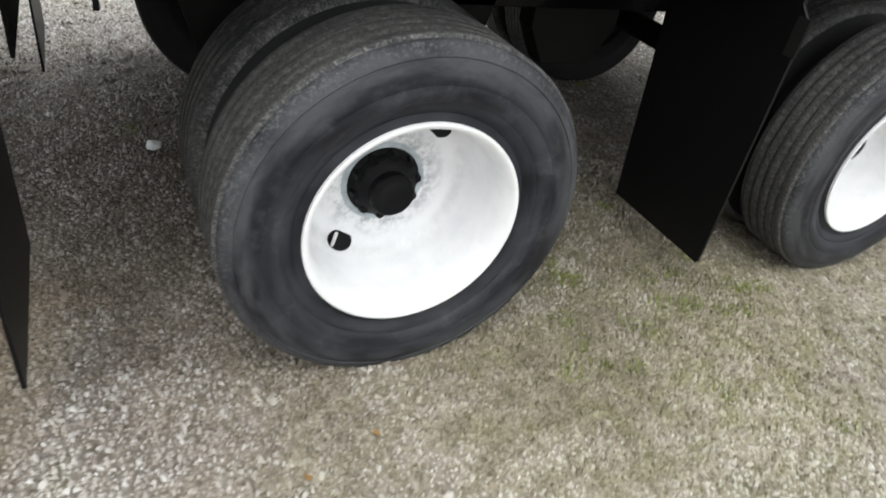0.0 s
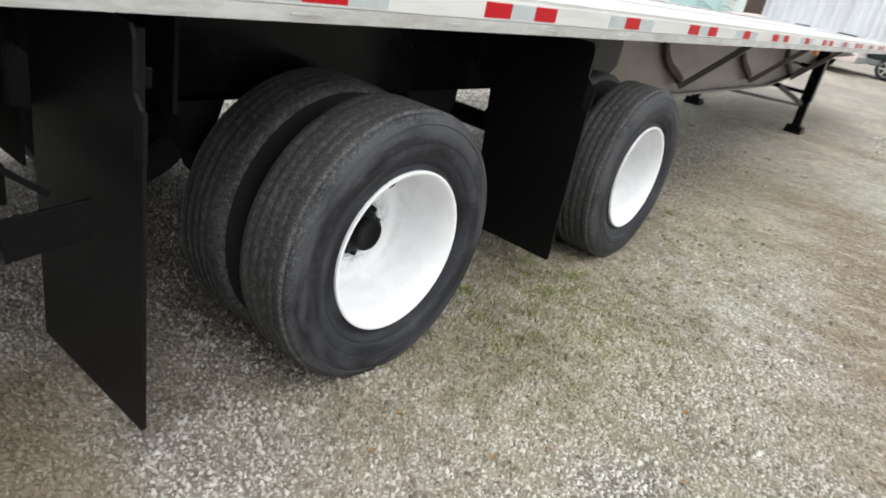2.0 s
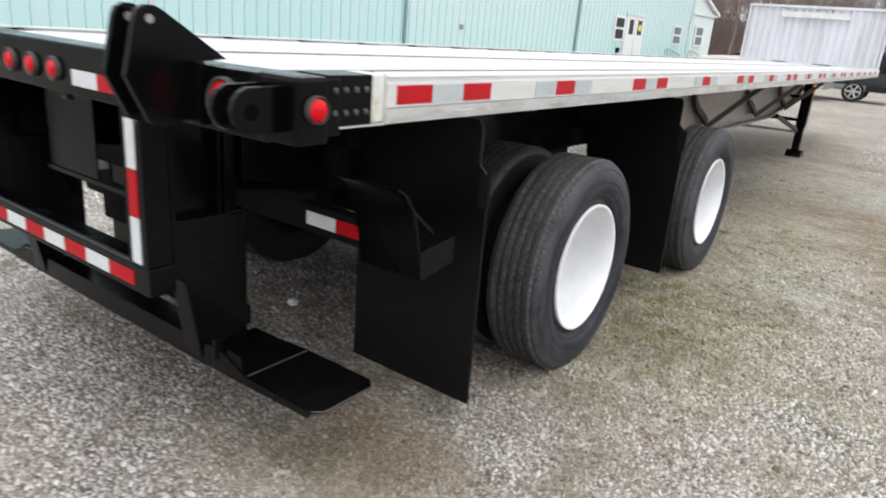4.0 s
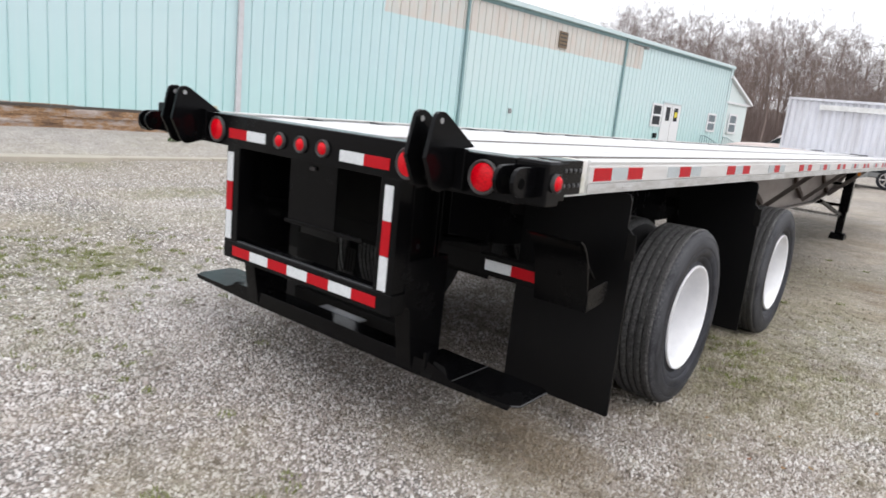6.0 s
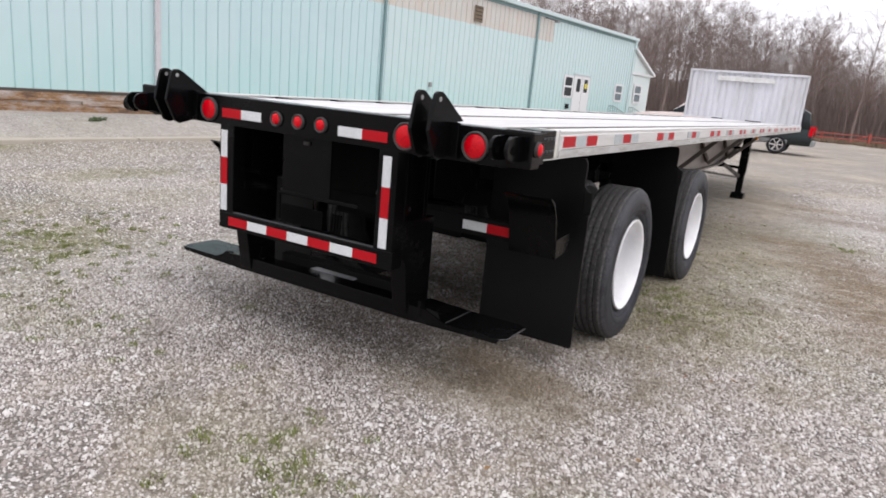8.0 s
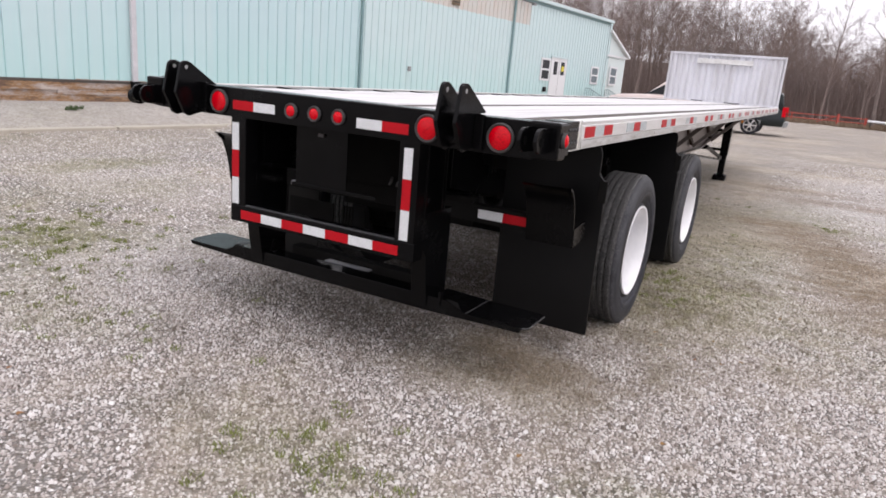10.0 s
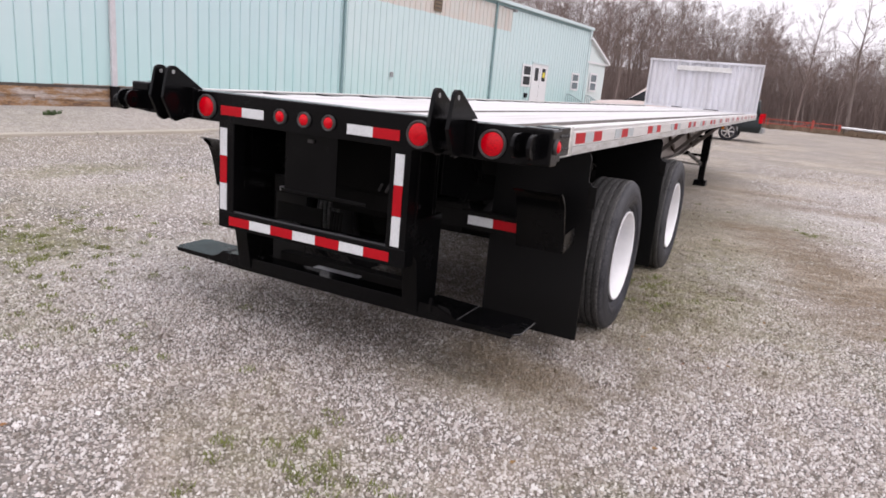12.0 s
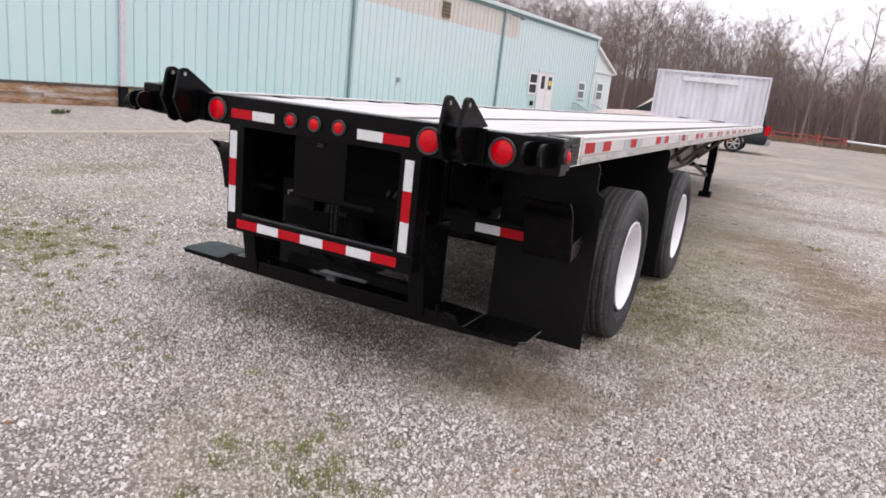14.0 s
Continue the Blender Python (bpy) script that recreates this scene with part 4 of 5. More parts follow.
        # black running-gear subframe below and outside the beam
        x0, x1 = sorted((s * 0.506, s * 0.60))
        part("subframe_rail", prism(B(), [(0.372, 0.98), (0.9, 0.872), (4.5, 0.865), (4.70, 0.98), (4.70, 1.26), (0.372, 1.26)], 0, x0, x1, 0.004), BLACK, trailer)
        x0, x1 = sorted((s * 0.507, s * 0.602))
        part("equalizer_hanger", prism(B(), [(2.52, 0.87), (2.52, 0.80), (2.60, 0.66), (2.82, 0.66), (2.90, 0.80), (2.90, 0.87)], 0, x0, x1, 0.006), MATTE_BLACK, trailer)
        for y in AXLES:
            for dy in (-0.38, 0.44):
                x0, x1 = sorted((s * 0.50, s * 0.60))
                part("spring_hanger", prism(B(), [(y + dy - 0.11, 0.90), (y + dy + 0.11, 0.90), (y + dy + 0.05, 0.72), (y + dy - 0.05, 0.72)], 0, x0, x1, 0.006), MATTE_BLACK, trailer)
            for i in range(3):
                bm = B()
                for j in range(8):
                    y0 = y - 0.42 + 0.88 * j / 8
                    y1 = y - 0.42 + 0.88 * (j + 1) / 8
                    f = lambda q: 0.63 + 0.07 * ((q - y) / 0.44) ** 2 + 0.018 * i
                    beam(bm, (s * 0.55, y0, f(y0)), (s * 0.55, y1, f(y1)), 0.075, 0.015, 0)
                part("leaf_spring", bm, MATTE_BLACK, trailer)
            part("brake_chamber", tube(B(), (s * 0.42, y - 0.30, 0.62), (s * 0.42, y - 0.14, 0.62), 0.08, 18), MATTE_BLACK, trailer)
            part("brake_drum", tube(B(), (s * 0.62, y, WHEEL_Z), (s * 0.84, y, WHEEL_Z), 0.205, 28), MATTE_BLACK, trailer)
    for y in AXLES:
        part("axle", tube(B(), (-1.0, y, WHEEL_Z), (1.0, y, WHEEL_Z), 0.063, 18), MATTE_BLACK, trailer)
    # cross members under the deck, tapering out to the rail
    y, i = 0.45, 0
    while y < 14.4:
        for s in (1, -1):
            out = [(s * 0.505, 1.365), (s * 1.27, 1.365), (s * 1.27, 1.33), (s * 0.95, 1.28), (s * 0.62, 1.24), (s * 0.505, 1.20)]
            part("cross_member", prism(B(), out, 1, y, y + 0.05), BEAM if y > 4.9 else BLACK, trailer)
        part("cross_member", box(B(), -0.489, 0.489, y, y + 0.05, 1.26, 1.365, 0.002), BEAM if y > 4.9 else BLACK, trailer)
        y += 0.61
    # dark plate above the wheels, and outriggers ahead of them
    for s in (1, -1):
        for k, y in enumerate((6.17, 8.3, 10.2)):
            part("outrigger_strut", beam(B(), (s * 0.55, y + 0.02, 0.77), (s * 1.06, y + 0.02, 1.285), 0.05, 0.05), BEAM, trailer)
            curve = [(-0.57, 1.25), (-0.55, 1.13), (-0.47, 1.02), (-0.32, 0.93), (-0.14, 0.87), (0.05, 0.79)]
            out = [(y + a, z) for a, z in curve] + [(y + a + 0.035, z + 0.055) for a, z in curve[::-1]]
            a, b = sorted((s * 0.507, s * 0.545))
            part("outrigger_gusset", prism(B(), out, 0, a, b), RUSTY, trailer, "dark rust-stained curved gusset", True)
    # spare parts under the frame: air tank and toolbox shelf
    part("air_tank", tube(B(), (-0.35, 5.0, 1.0), (0.35, 5.0, 1.0), 0.14, 24), BLACK, trailer)


def build_landing_gear():
    for s in (1, -1):
        gz = ground_z(s * 0.74, 10.75)
        leg = part("landing_leg", box(B(), min(s * 0.68, s * 0.82), max(s * 0.68, s * 0.82), 10.68, 10.82, 0.50, 1.30, 0.008), BLACK, trailer, "black square landing-gear leg")
        part("inner_leg", box(B(), min(s * 0.695, s * 0.805), max(s * 0.695, s * 0.805), 10.695, 10.805, gz + 0.05, 0.52, 0.006), BLACK, leg)
        foot = [(-0.16, 0.0), (0.16, 0.0), (0.16, 0.015), (0.06, 0.10), (-0.06, 0.10), (-0.16, 0.015)]
        part("foot", prism(B(), [(10.75 + a, gz + b) for a, b in foot], 0, min(s * 0.64, s * 0.86), max(s * 0.64, s * 0.86), 0.004), BLACK, leg)
        part("leg_brace", beam(B(), (s * 0.74, 10.70, 0.43), (s * 0.58, 9.60, 0.71), 0.05, 0.05), BLACK, trailer)
        part("leg_brace", beam(B(), (s * 0.74, 10.72, 0.42), (s * 0.50, 7.70, 0.70), 0.035, 0.035), BLACK, trailer)
    part("cross_shaft", tube(B(), (-0.70, 10.75, 0.95), (0.70, 10.75, 0.95), 0.022, 12), BLACK, trailer)
    part("leg_tie", beam(B(), (-0.70, 10.75, 0.60), (0.70, 10.75, 0.60), 0.05, 0.05), BLACK, trailer)
    part("amber_marker", box(B(), 1.27, 1.30, 7.30, 7.36, 1.235, 1.275, 0.004), m_lens("amber_lens", (0.6, 0.2, 0.02)), trailer, "amber side marker lamp")


def build_headboard():
    y0 = LENGTH - 0.04
    zb, zt = 1.388, 2.50
    n, w = 18, 2 * 1.24 / 18
    out = []
    for i in range(n):
        x = -1.24 + i * w
        out += [(x, y0), (x + w * 0.14, y0), (x + w * 0.34, y0 - 0.026), (x + w * 0.80, y0 - 0.026)]
    out.append((1.24, y0))
    back = [(1.24, y0 + 0.012), (-1.24, y0 + 0.012)]
    part("corrugated_sheet", prism(B(), out + back, 2, zb, zt - 0.03), HEADWALL, trailer, "corrugated aluminium sheet")
    part("top_rail", box(B(), -1.275, 1.275, y0 - 0.065, y0 + 0.03, zt - 0.05, zt, 0.006), HEADWALL, trailer)
    for s in (1, -1):
        part("corner_post", box(B(), min(s * 1.235, s * 1.275), max(s * 1.235, s * 1.275), y0 - 0.045, y0 + 0.03, zb - 0.1, zt - 0.05, 0.006), HEADWALL, trailer)
    rack = part("chain_rack", prism(B(), [(y0 - 0.12, 2.27), (y0 - 0.125, 2.375), (y0 - 0.115, 2.375), (y0 - 0.11, 2.295), (y0 - 0.03, 2.295), (y0 - 0.03, 2.27)], 0, -0.62, 0.60), RAIL, trailer, "folded aluminium chain rack")
    for i in range(6):
        x = -0.56 + i * 0.22
        part("rack_bracket", prism(B(), [(y0 - 0.118, 2.36), (y0 - 0.05, 2.45), (y0 - 0.05, 2.30), (y0 - 0.118, 2.30)], 0, x - 0.004, x + 0.004), HEADWALL, rack)
    part("bottom_rail", box(B(), -1.235, 1.235, y0 - 0.062, y0 - 0.048, zb, zb + 0.045, 0.004), HEADWALL, trailer)
    for a, b in ((-0.62, -0.36), (0.12, 0.46)):
        part("drain_slot", box(B(), a, b, y0 - 0.066, y0 - 0.06, zb + 0.012, zb + 0.03, 0.001), HUB, trailer, "dark slot at the foot of the headboard")


def build_flaps():
    # rear and front rubber flaps, hung on steel hangers
    for y, zb, x_in in ((0.862, 0.178, 0.70), (3.0, 0.172, 0.80)):
        x_top = x_in - (0.10 if y > 2 else 0.0)
        for s in (1, -1):
            if s < 0 and y < 1:
                y, zb = 0.893, 0.125
            out = [(s * x_in, zb), (s * 1.29, zb), (s * 1.297, zb + 0.008), (s * 1.292, 1.06), (s * 1.25, 1.10), (s * 1.25, 1.22), (s * 1.235, 1.25), (s * x_top, 1.25)]
            bm = B()
            prism(bm, out, 1, y - 0.005, y + 0.005)
            part("mud_flap", bm, FLAP, trailer, "black rubber mud flap")
            a, b = sorted((s * 0.604, s * 0.96))
            part("hanger_backing", box(B(), a, b, y + 0.26, y + 0.275, 0.95, 1.24, 0.003), MATTE_BLACK, trailer)
            a, b = sorted((s * 0.60, s * 1.24))
            part("flap_hanger", box(B(), a, b, y + 0.006, y + 0.03, 1.05, 1.24, 0.004), MATTE_BLACK, trailer)
            part("flap_hanger", box(B(), min(s * 1.255, s * 1.30), max(s * 1.255, s * 1.30), y - 0.008, y + 0.004, 0.95, 1.07, 0.003), MATTE_BLACK, trailer)
    # tube with tape ahead of the bumper, and the curved bracket at its end
    part("rear_cross_tube", box(B(), -1.0, 1.0, 0.615, 0.68, 0.765, 0.87, 0.008), MATTE_BLACK, trailer)
    for i in range(2):
        part("reflective_tape", box(B(), 0.662 + 0.153 * i, 0.814 + 0.153 * i, 0.611, 0.6145, 0.795, 0.846, 0.0008), TAPE_WHITE if i == 0 else TAPE_RED, trailer, "white reflective tape" if i == 0 else "red reflective tape")
    for s in (1, -1):
        arc = [(0.440, 1.065), (0.478, 1.045), (0.508, 1.01), (0.532, 0.965), (0.55, 0.91), (0.565, 0.85), (0.578, 0.78), (0.588, 0.735)]
        out = arc + [(y + 0.010, z + 0.003) for y, z in arc[::-1]]
        a, b = sorted((s * 0.97, s * 1.235))
        ob = part("curved_bracket", prism(B(), out, 0, a, b), BLACK, trailer, "black curved bracket plate", True)
        a, b = sorted((s * 1.228, s * 1.238))
        part("bracket_return", prism(B(), [(0.585, 0.738), (0.765, 0.760), (0.765, 0.858), (0.575, 0.84)], 0, a, b, 0.002), BLACK, ob)
        part("bracket_strap", beam(B(), (s * 1.215, 0.46, 1.05), (s * 1.20, 0.69, 0.87), 0.012, 0.014, 0.002), BLACK, ob)
        part("flap_arm", beam(B(), (s * 0.62, 0.905, 1.12), (s * 1.20, 0.905, 1.12), 0.05, 0.05), BLACK, trailer)


def wheel_meshes(W):
    """Tyre W wide: tread, sidewall, rim, hub about the origin, outer face towards +x at x = 0."""
    R = TYRE_R
    n = 96
    # tread with circumferential grooves
    # +E: the tyre bulges past the rim flange
    E = 0.018
    lo, hi = E - W, E
    prof = [(hi - 0.036, R - 0.009), (hi - 0.040, R - 0.004)]
    edges = np.linspace(hi - 0.043, lo + 0.034, 6)
    for a, b in zip(edges, edges[1:]):
        prof += [(a, R - 0.001), (b + 0.011, R - 0.001), (b + 0.009, R - 0.014), (b + 0.0015, R - 0.014)]
    prof += [(edges[-1], R - 0.001), (lo + 0.030, R - 0.004), (lo + 0.022, R - 0.010), (lo + 0.015, R - 0.020), (lo + 0.010, R - 0.034), (lo + 0.03, R - 0.06), (hi - 0.045, R - 0.06)]
    tread = lathe(B(), prof, n, (0, 0, 0), 0, closed=True)
    side = [(hi - 0.037, R - 0.0095), (hi - 0.030, R - 0.0095), (hi - 0.021, R - 0.0155), (hi - 0.0145, R - 0.024), (hi - 0.0100, R - 0.0345), (hi - 0.0070, R - 0.042), (hi - 0.0092, R - 0.0445), (hi - 0.006, R - 0.052), (hi - 0.002, R - 0.070), (hi + 0.001, R - 0.092), (hi + 0.0015, R - 0.105), (hi + 0.000, R - 0.108), (hi + 0.001, R - 0.112), (hi - 0.001, R - 0.13), (hi - 0.008, R - 0.152), (hi - 0.012, R - 0.155), (hi - 0.012, R - 0.160), (hi - 0.022, R - 0.178), (hi - 0.032, R - 0.189), (-0.006, 0.309), (-0.10, 0.292), (-0.17, 0.292), (-0.262, 0.305), (lo + 0.02, R - 0.178), (lo + 0.002, R - 0.12), (lo + 0.002, R - 0.075), (lo + 0.010, R - 0.0345), (lo + 0.06, R - 0.07), (hi - 0.06, R - 0.07)]
    sidewall = lathe(B(), side, n, (0, 0, 0), 0, closed=True)
    rim_p = [(0.004, 0.309), (0.006, 0.304), (0.004, 0.297), (-0.004, 0.290), (-0.03, 0.284), (-0.05, 0.279), (-0.075, 0.275), (-0.10, 0.277), (-0.13, 0.276), (-0.17, 0.272), (-0.205, 0.268), (-0.228, 0.260), (-0.243, 0.245), (-0.251, 0.222), (-0.254, 0.19), (-0.253, 0.15), (-0.249, 0.13), (-0.247, 0.09), (-0.262, 0.09), (-0.268, 0.22), (-0.24, 0.272), (-0.10, 0.285), (-0.04, 0.292), (-0.012, 0.304), (-0.010, 0.309)]
    rim = lathe(B(), rim_p, 72, (0, 0, 0), 0, closed=True)
    hub = lathe(B(), [(-0.33, 0.112), (-0.247, 0.112), (-0.243, 0.106), (-0.236, 0.098), (-0.222, 0.096), (-0.215, 0.090), (-0.200, 0.072), (-0.196, 0.064), (-0.190, 0.064), (-0.186, 0.066), (-0.165, 0.066), (-0.159, 0.061), (-0.158, 0.044), (-0.162, 0.038), (-0.162, 0.002)], 40, (0, 0, 0), 0)
    bolts = []
    for i in range(10):
        a = 2 * math.pi * (i + 0.3) / 10
        bolts.append(tube(B(), (-0.25, 0.098 * math.cos(a), 0.098 * math.sin(a)), (-0.212, 0.094 * math.cos(a), 0.094 * math.sin(a)), 0.013, 6))
    holes = []
    for a in (radians(47), radians(238)):
        bm = B()
        cy, cz = 0.226 * math.cos(a), 0.226 * math.sin(a)
        r = bmesh.ops.create_cone(bm, cap_ends=True, segments=20, radius1=1, radius2=1, depth=1)
        m = Matrix.Translation((-0.2465, cy, cz)) @ Matrix.Rotation(a, 4, "X") @ Matrix.Rotation(radians(-22), 4, "Z") @ Matrix.Diagonal((0.007, 0.033, 0.042, 1)) @ Matrix.Rotation(math.pi / 2, 4, "Y")
        bmesh.ops.transform(bm, matrix=m, verts=r["verts"])
        holes.append(bm)
    smear = lathe(B(), [(-0.250, 0.112), (-0.2452, 0.112), (-0.2462, 0.128), (-0.252, 0.128)], 40, (0, 0, 0), 0, closed=True)
    valve = tube(B(), (-0.236, -0.146, -0.200), (-0.226, -0.138, -0.150), 0.0055, 8)
    return tread, sidewall, rim, hub, bolts, holes, smear, valve


def build_wheel(label, rim_mat, rim_label, width):
    tread, sidewall, rim, hub, bolts, holes, smear, valve = wheel_meshes(width)
    root = new("wheel")
    root.parent = trailer
    root["label"] = label
    part("tread", tread, TREAD if rim_mat is RIM else SHADED_TREAD, root, "worn grey ribbed tread", True)
    part("sidewall", sidewall, SIDEWALL if rim_mat is RIM else SHADED_SIDE, root, "", True)
    part("rim", rim, rim_mat, root, rim_label, True)
    part("hub", hub, HUB, root, "greasy black hub", True)
    for bm in bolts:
        part("hub_bolt", bm, HUB, root)
    for bm in holes:
        part("hand_hole", bm, HUB, root)
    part("grease_ring", smear, GREASE if rim_mat is RIM else HUB, root, "grease smear", True)
    part("valve_stem", valve, RAIL, root, "bright valve stem")
    return root


def build_wheels():
    outer = build_wheel("black tyre on a white-painted steel wheel", RIM, "white-painted steel rim", 0.275)
    inner = build_wheel("inner dual tyre coloured dark for the shade between the wheels, dark rim", MATTE_BLACK, "dark steel rim", 0.266)
    used = set()
    turn = [0, 0, 205, 40, 42, 300, 80, 10]
    k = 0
    for y in AXLES:
        for s in (1, -1):
            for x in (1.298, 0.965):
                face = Matrix.Identity(4) if s > 0 else Matrix.Rotation(math.pi, 4, "Z")
                first = outer
                if x < 1.0:
                    face = face @ Matrix.Translation((-0.262, 0, 0)) @ Matrix.Rotation(math.pi, 4, "Z")
                    first = inner
                m = Matrix.Translation((s * x, y, WHEEL_Z)) @ face @ Matrix.Rotation(radians(turn[k % 8]), 4, "X")
                if first in used:
                    copy_thing(first, m)
                else:
                    first.matrix_basis = m
                    used.add(first)
                k += 1


build_deck()
build_rails()
build_rear()
build_frame()
build_landing_gear()
build_headboard()
build_flaps()
build_wheels()


# ---- long metal shed ----
def wall_matrix(u, z=0.0, out=0.0):
    p = wall_point(u, z, out)
    return Matrix.Translation(p) @ Matrix.Rotation(-WALL_A, 4, "Z")


def build_shed():
    shed = thing("metal_shed", "long pale aqua ribbed metal shed with a worn foundation", "building")
    eave, base, u_lo, u_hi = 4.80, 0.83, -34.0, 6.75
    # a siding sheet with three ribs, in the wall's own axes: y along, +x out
    def sheet(z0, z1):
        w = 0.912
        out = []
        for i in range(3):
            y = i * 0.304
            out += [(0.0, y), (0.0, y + 0.264), (-0.018, y + 0.270), (-0.018, y + 0.284), (0.011, y + 0.292), (0.011, y + 0.303)]
        out += [(-0.05, w - 0.001), (-0.05, 0)]
        ob = prism(B(), out, 2, z0, z1)
        bmesh.ops.recalc_face_normals(ob, faces=ob.faces[:])
        me = bpy.data.meshes.new("siding_sheet")
        ob.to_mesh(me)
        ob.free()
        me.materials.append(SIDING)
        return me
    full = sheet(base, eave)
    u = u_lo
    while u < u_hi - 0.5:
        shared("siding_sheet", full, shed, wall_matrix(u))
        u += 0.912
    # body behind the sheets, gable end and roof
    depth = 18.0
    def slab(name, u0, u1, d0, d1, z0, z1, mat, label=""):
        bm = box(B(), -d1, -d0, u0, u1, z0, z1, 0)
        ob = part(name, bm, mat, shed, label)
        ob.matrix_basis = wall_matrix(0)
        return ob
    slab("back_wall", u_lo, u_hi, 0.055, 0.15, base, eave - 0.05, SIDING)
    gable = prism(B(), [(-depth, 0.4), (0.0, 0.4), (0.0, eave - 0.02), (-depth / 2, eave + 1.5), (-depth, eave - 0.02)], 1, u_hi - 0.12, u_hi - 0.002)
    part("gable_wall", gable, SIDING, shed).matrix_basis = wall_matrix(0)
    gable = prism(B(), [(-depth, 0.4), (0.0, 0.4), (0.0, eave - 0.02), (-depth / 2, eave + 1.5), (-depth, eave - 0.02)], 1, u_lo, u_lo + 0.1)
    part("gable_wall", gable, SIDING, shed).matrix_basis = wall_matrix(0)
    slab("rear_wall", u_lo, u_hi, depth - 0.12, depth, 0.4, eave, SIDING)
    roof = prism(B(), [(0.14, eave + 0.0), (0.14, eave + 0.04), (-depth / 2, eave + 1.56), (-depth - 0.14, eave + 0.04), (-depth - 0.14, eave), (-depth / 2, eave + 1.51)], 1, u_lo - 0.2, u_hi + 0.1)
    part("roof", roof, ROOF, shed, "pale ribbed metal roof").matrix_basis = wall_matrix(0)
    slab("gutter", u_lo - 0.2, u_hi + 0.12, -0.15, -0.02, eave - 0.10, eave + 0.015, TRIM, "pale metal gutter")
    # shadow below the gutter, put in as a thin dark teal strip
    slab("gutter_shadow_strip", u_lo, u_hi, -0.026, -0.021, eave - 0.22, eave - 0.10, DARK_TRIM, "dark strip for the shadow under the gutter")
    slab("corner_trim", u_hi - 0.06, u_hi + 0.03, -0.03, 0.1, 0.5, eave - 0.1, TRIM)
    # downspouts
    for u, zb, mat, wd in ((-20.02, 0.84, CAR_TRIM_L, 0.11), (-12.93, base, DARK_TRIM, 0.07), (-3.86, base, DARK_TRIM, 0.08)):
        slab("downspout", u - wd / 2, u + wd / 2, -0.09, -0.022, zb, eave - 0.1, mat, "square metal downspout")
    slab("downspout_boot", -20.10, -19.93, -0.11, -0.02, 0.38, 0.84, HUB, "black pipe at the foot of the downspout")
    # vent, lamp arm, hydrant-like outlet, meter
    v = slab("vent_window", -8.32, -7.84, -0.05, -0.021, 3.80, 4.33, m_plain("brown_wood_vent", (0.2, 0.15, 0.10), 0.8), "small brown louvred vent")
    for z in (3.90, 4.02, 4.14, 4.26):
        bm = box(B(), 0.05, 0.065, -8.29, -7.87, z - 0.02, z + 0.02, 0)
        part("louvre", bm, WOOD, v)
    slab("lamp_arm", -3.72, -2.75, -0.31, -0.27, 4.49, 4.53, BOLT, "thin lamp arm under the eave")
    slab("lamp_head", -2.85, -2.65, -0.36, -0.22, 4.44, 4.54, CAR_TRIM)
    slab("wall_outlet", -10.58, -10.44, -0.06, -0.021, 1.49, 1.64, CAR_TRIM, "small grey wall box")
    slab("meter_box", -0.55, -0.32, -0.09, -0.021, 1.08, 1.28, HUB, "small dark meter box")

    # windows and door
    def window(u0, u1, z0, z1, glass):
        w = slab("window", u0, u1, -0.05, -0.021, z0, z1, WHITE_PAINT, "white-framed sash window")
        zm = (z0 + z1) / 2
        for a, b in ((z0 + 0.09, zm - 0.04), (zm + 0.04, z1 - 0.09)):
            bm = box(B(), 0.045, 0.056, u0 + 0.13, u1 - 0.13, a, b, 0)
            part("pane", bm, glass, w)
    window(-0.98, -0.05, 1.55, 2.52, WINDOW_DARK)
    window(4.78, 5.78, 1.57, 2.45, WINDOW_PALE)
    d = slab("double_door", 0.0, 1.70, -0.06, -0.021, 0.50, 2.58, WHITE_PAINT, "white double door with two narrow panes")
    for a, b in ((0.28, 0.66), (1.05, 1.43)):
        part("pane", box(B(), 0.055, 0.066, a, b, 1.85, 2.42, 0), WINDOW_DARK, d, "dark narrow pane")
    part("notice", box(B(), 0.067, 0.07, 1.12, 1.38, 2.02, 2.25, 0), YELLOW, d, "small yellow notice")
    part("door_split", box(B(), 0.055, 0.063, 0.84, 0.86, 0.52, 2.5, 0), CAR_TRIM, d)
    slab("door_head", -0.05, 1.80, -0.09, -0.02, 2.58, 2.66, TRIM)
    slab("door_step", -0.4, 2.2, -1.2, -0.02, 0.30, 0.50, KERB, "concrete door step")
    # railings by the door steps
    for u0, u1, o in ((3.7, 5.9, 0.3), (6.4, 8.6, 0.3)):
        bm = B()
        n = 9
        for i in range(n):
            f = i / (n - 1)
            zt = 1.36 - 0.45 * max(0, f - 0.25)
            p = wall_point(u0 + (u1 - u0) * f, 0.42, o)
            tube(bm, p, (p.x, p.y, zt), 0.016, 6)
        part("handrail", bm, DARK_TRIM, shed, "thin dark metal handrail")
        bm = B()
        pts = [wall_point(u0, 1.36, o), wall_point(u0 + (u1 - u0) * 0.25, 1.36, o), wall_point(u1, 1.02, o)]
        for p, q in zip(pts, pts[1:]):
            tube(bm, p, q, 0.022, 6)
        part("top_bar", bm, DARK_TRIM, shed)
    # broken foundation below the sheets
    rng = random.Random(3)
    # long ragged courses of stone, mortar and rotten board
    z = 0.26
    while z < base - 0.02:
        h = min(rng.uniform(0.045, 0.13), base - z)
        u = u_lo
        while u < -0.5:
            w = rng.uniform(0.5, 2.4)
            lift = rng.uniform(-0.02, 0.02)
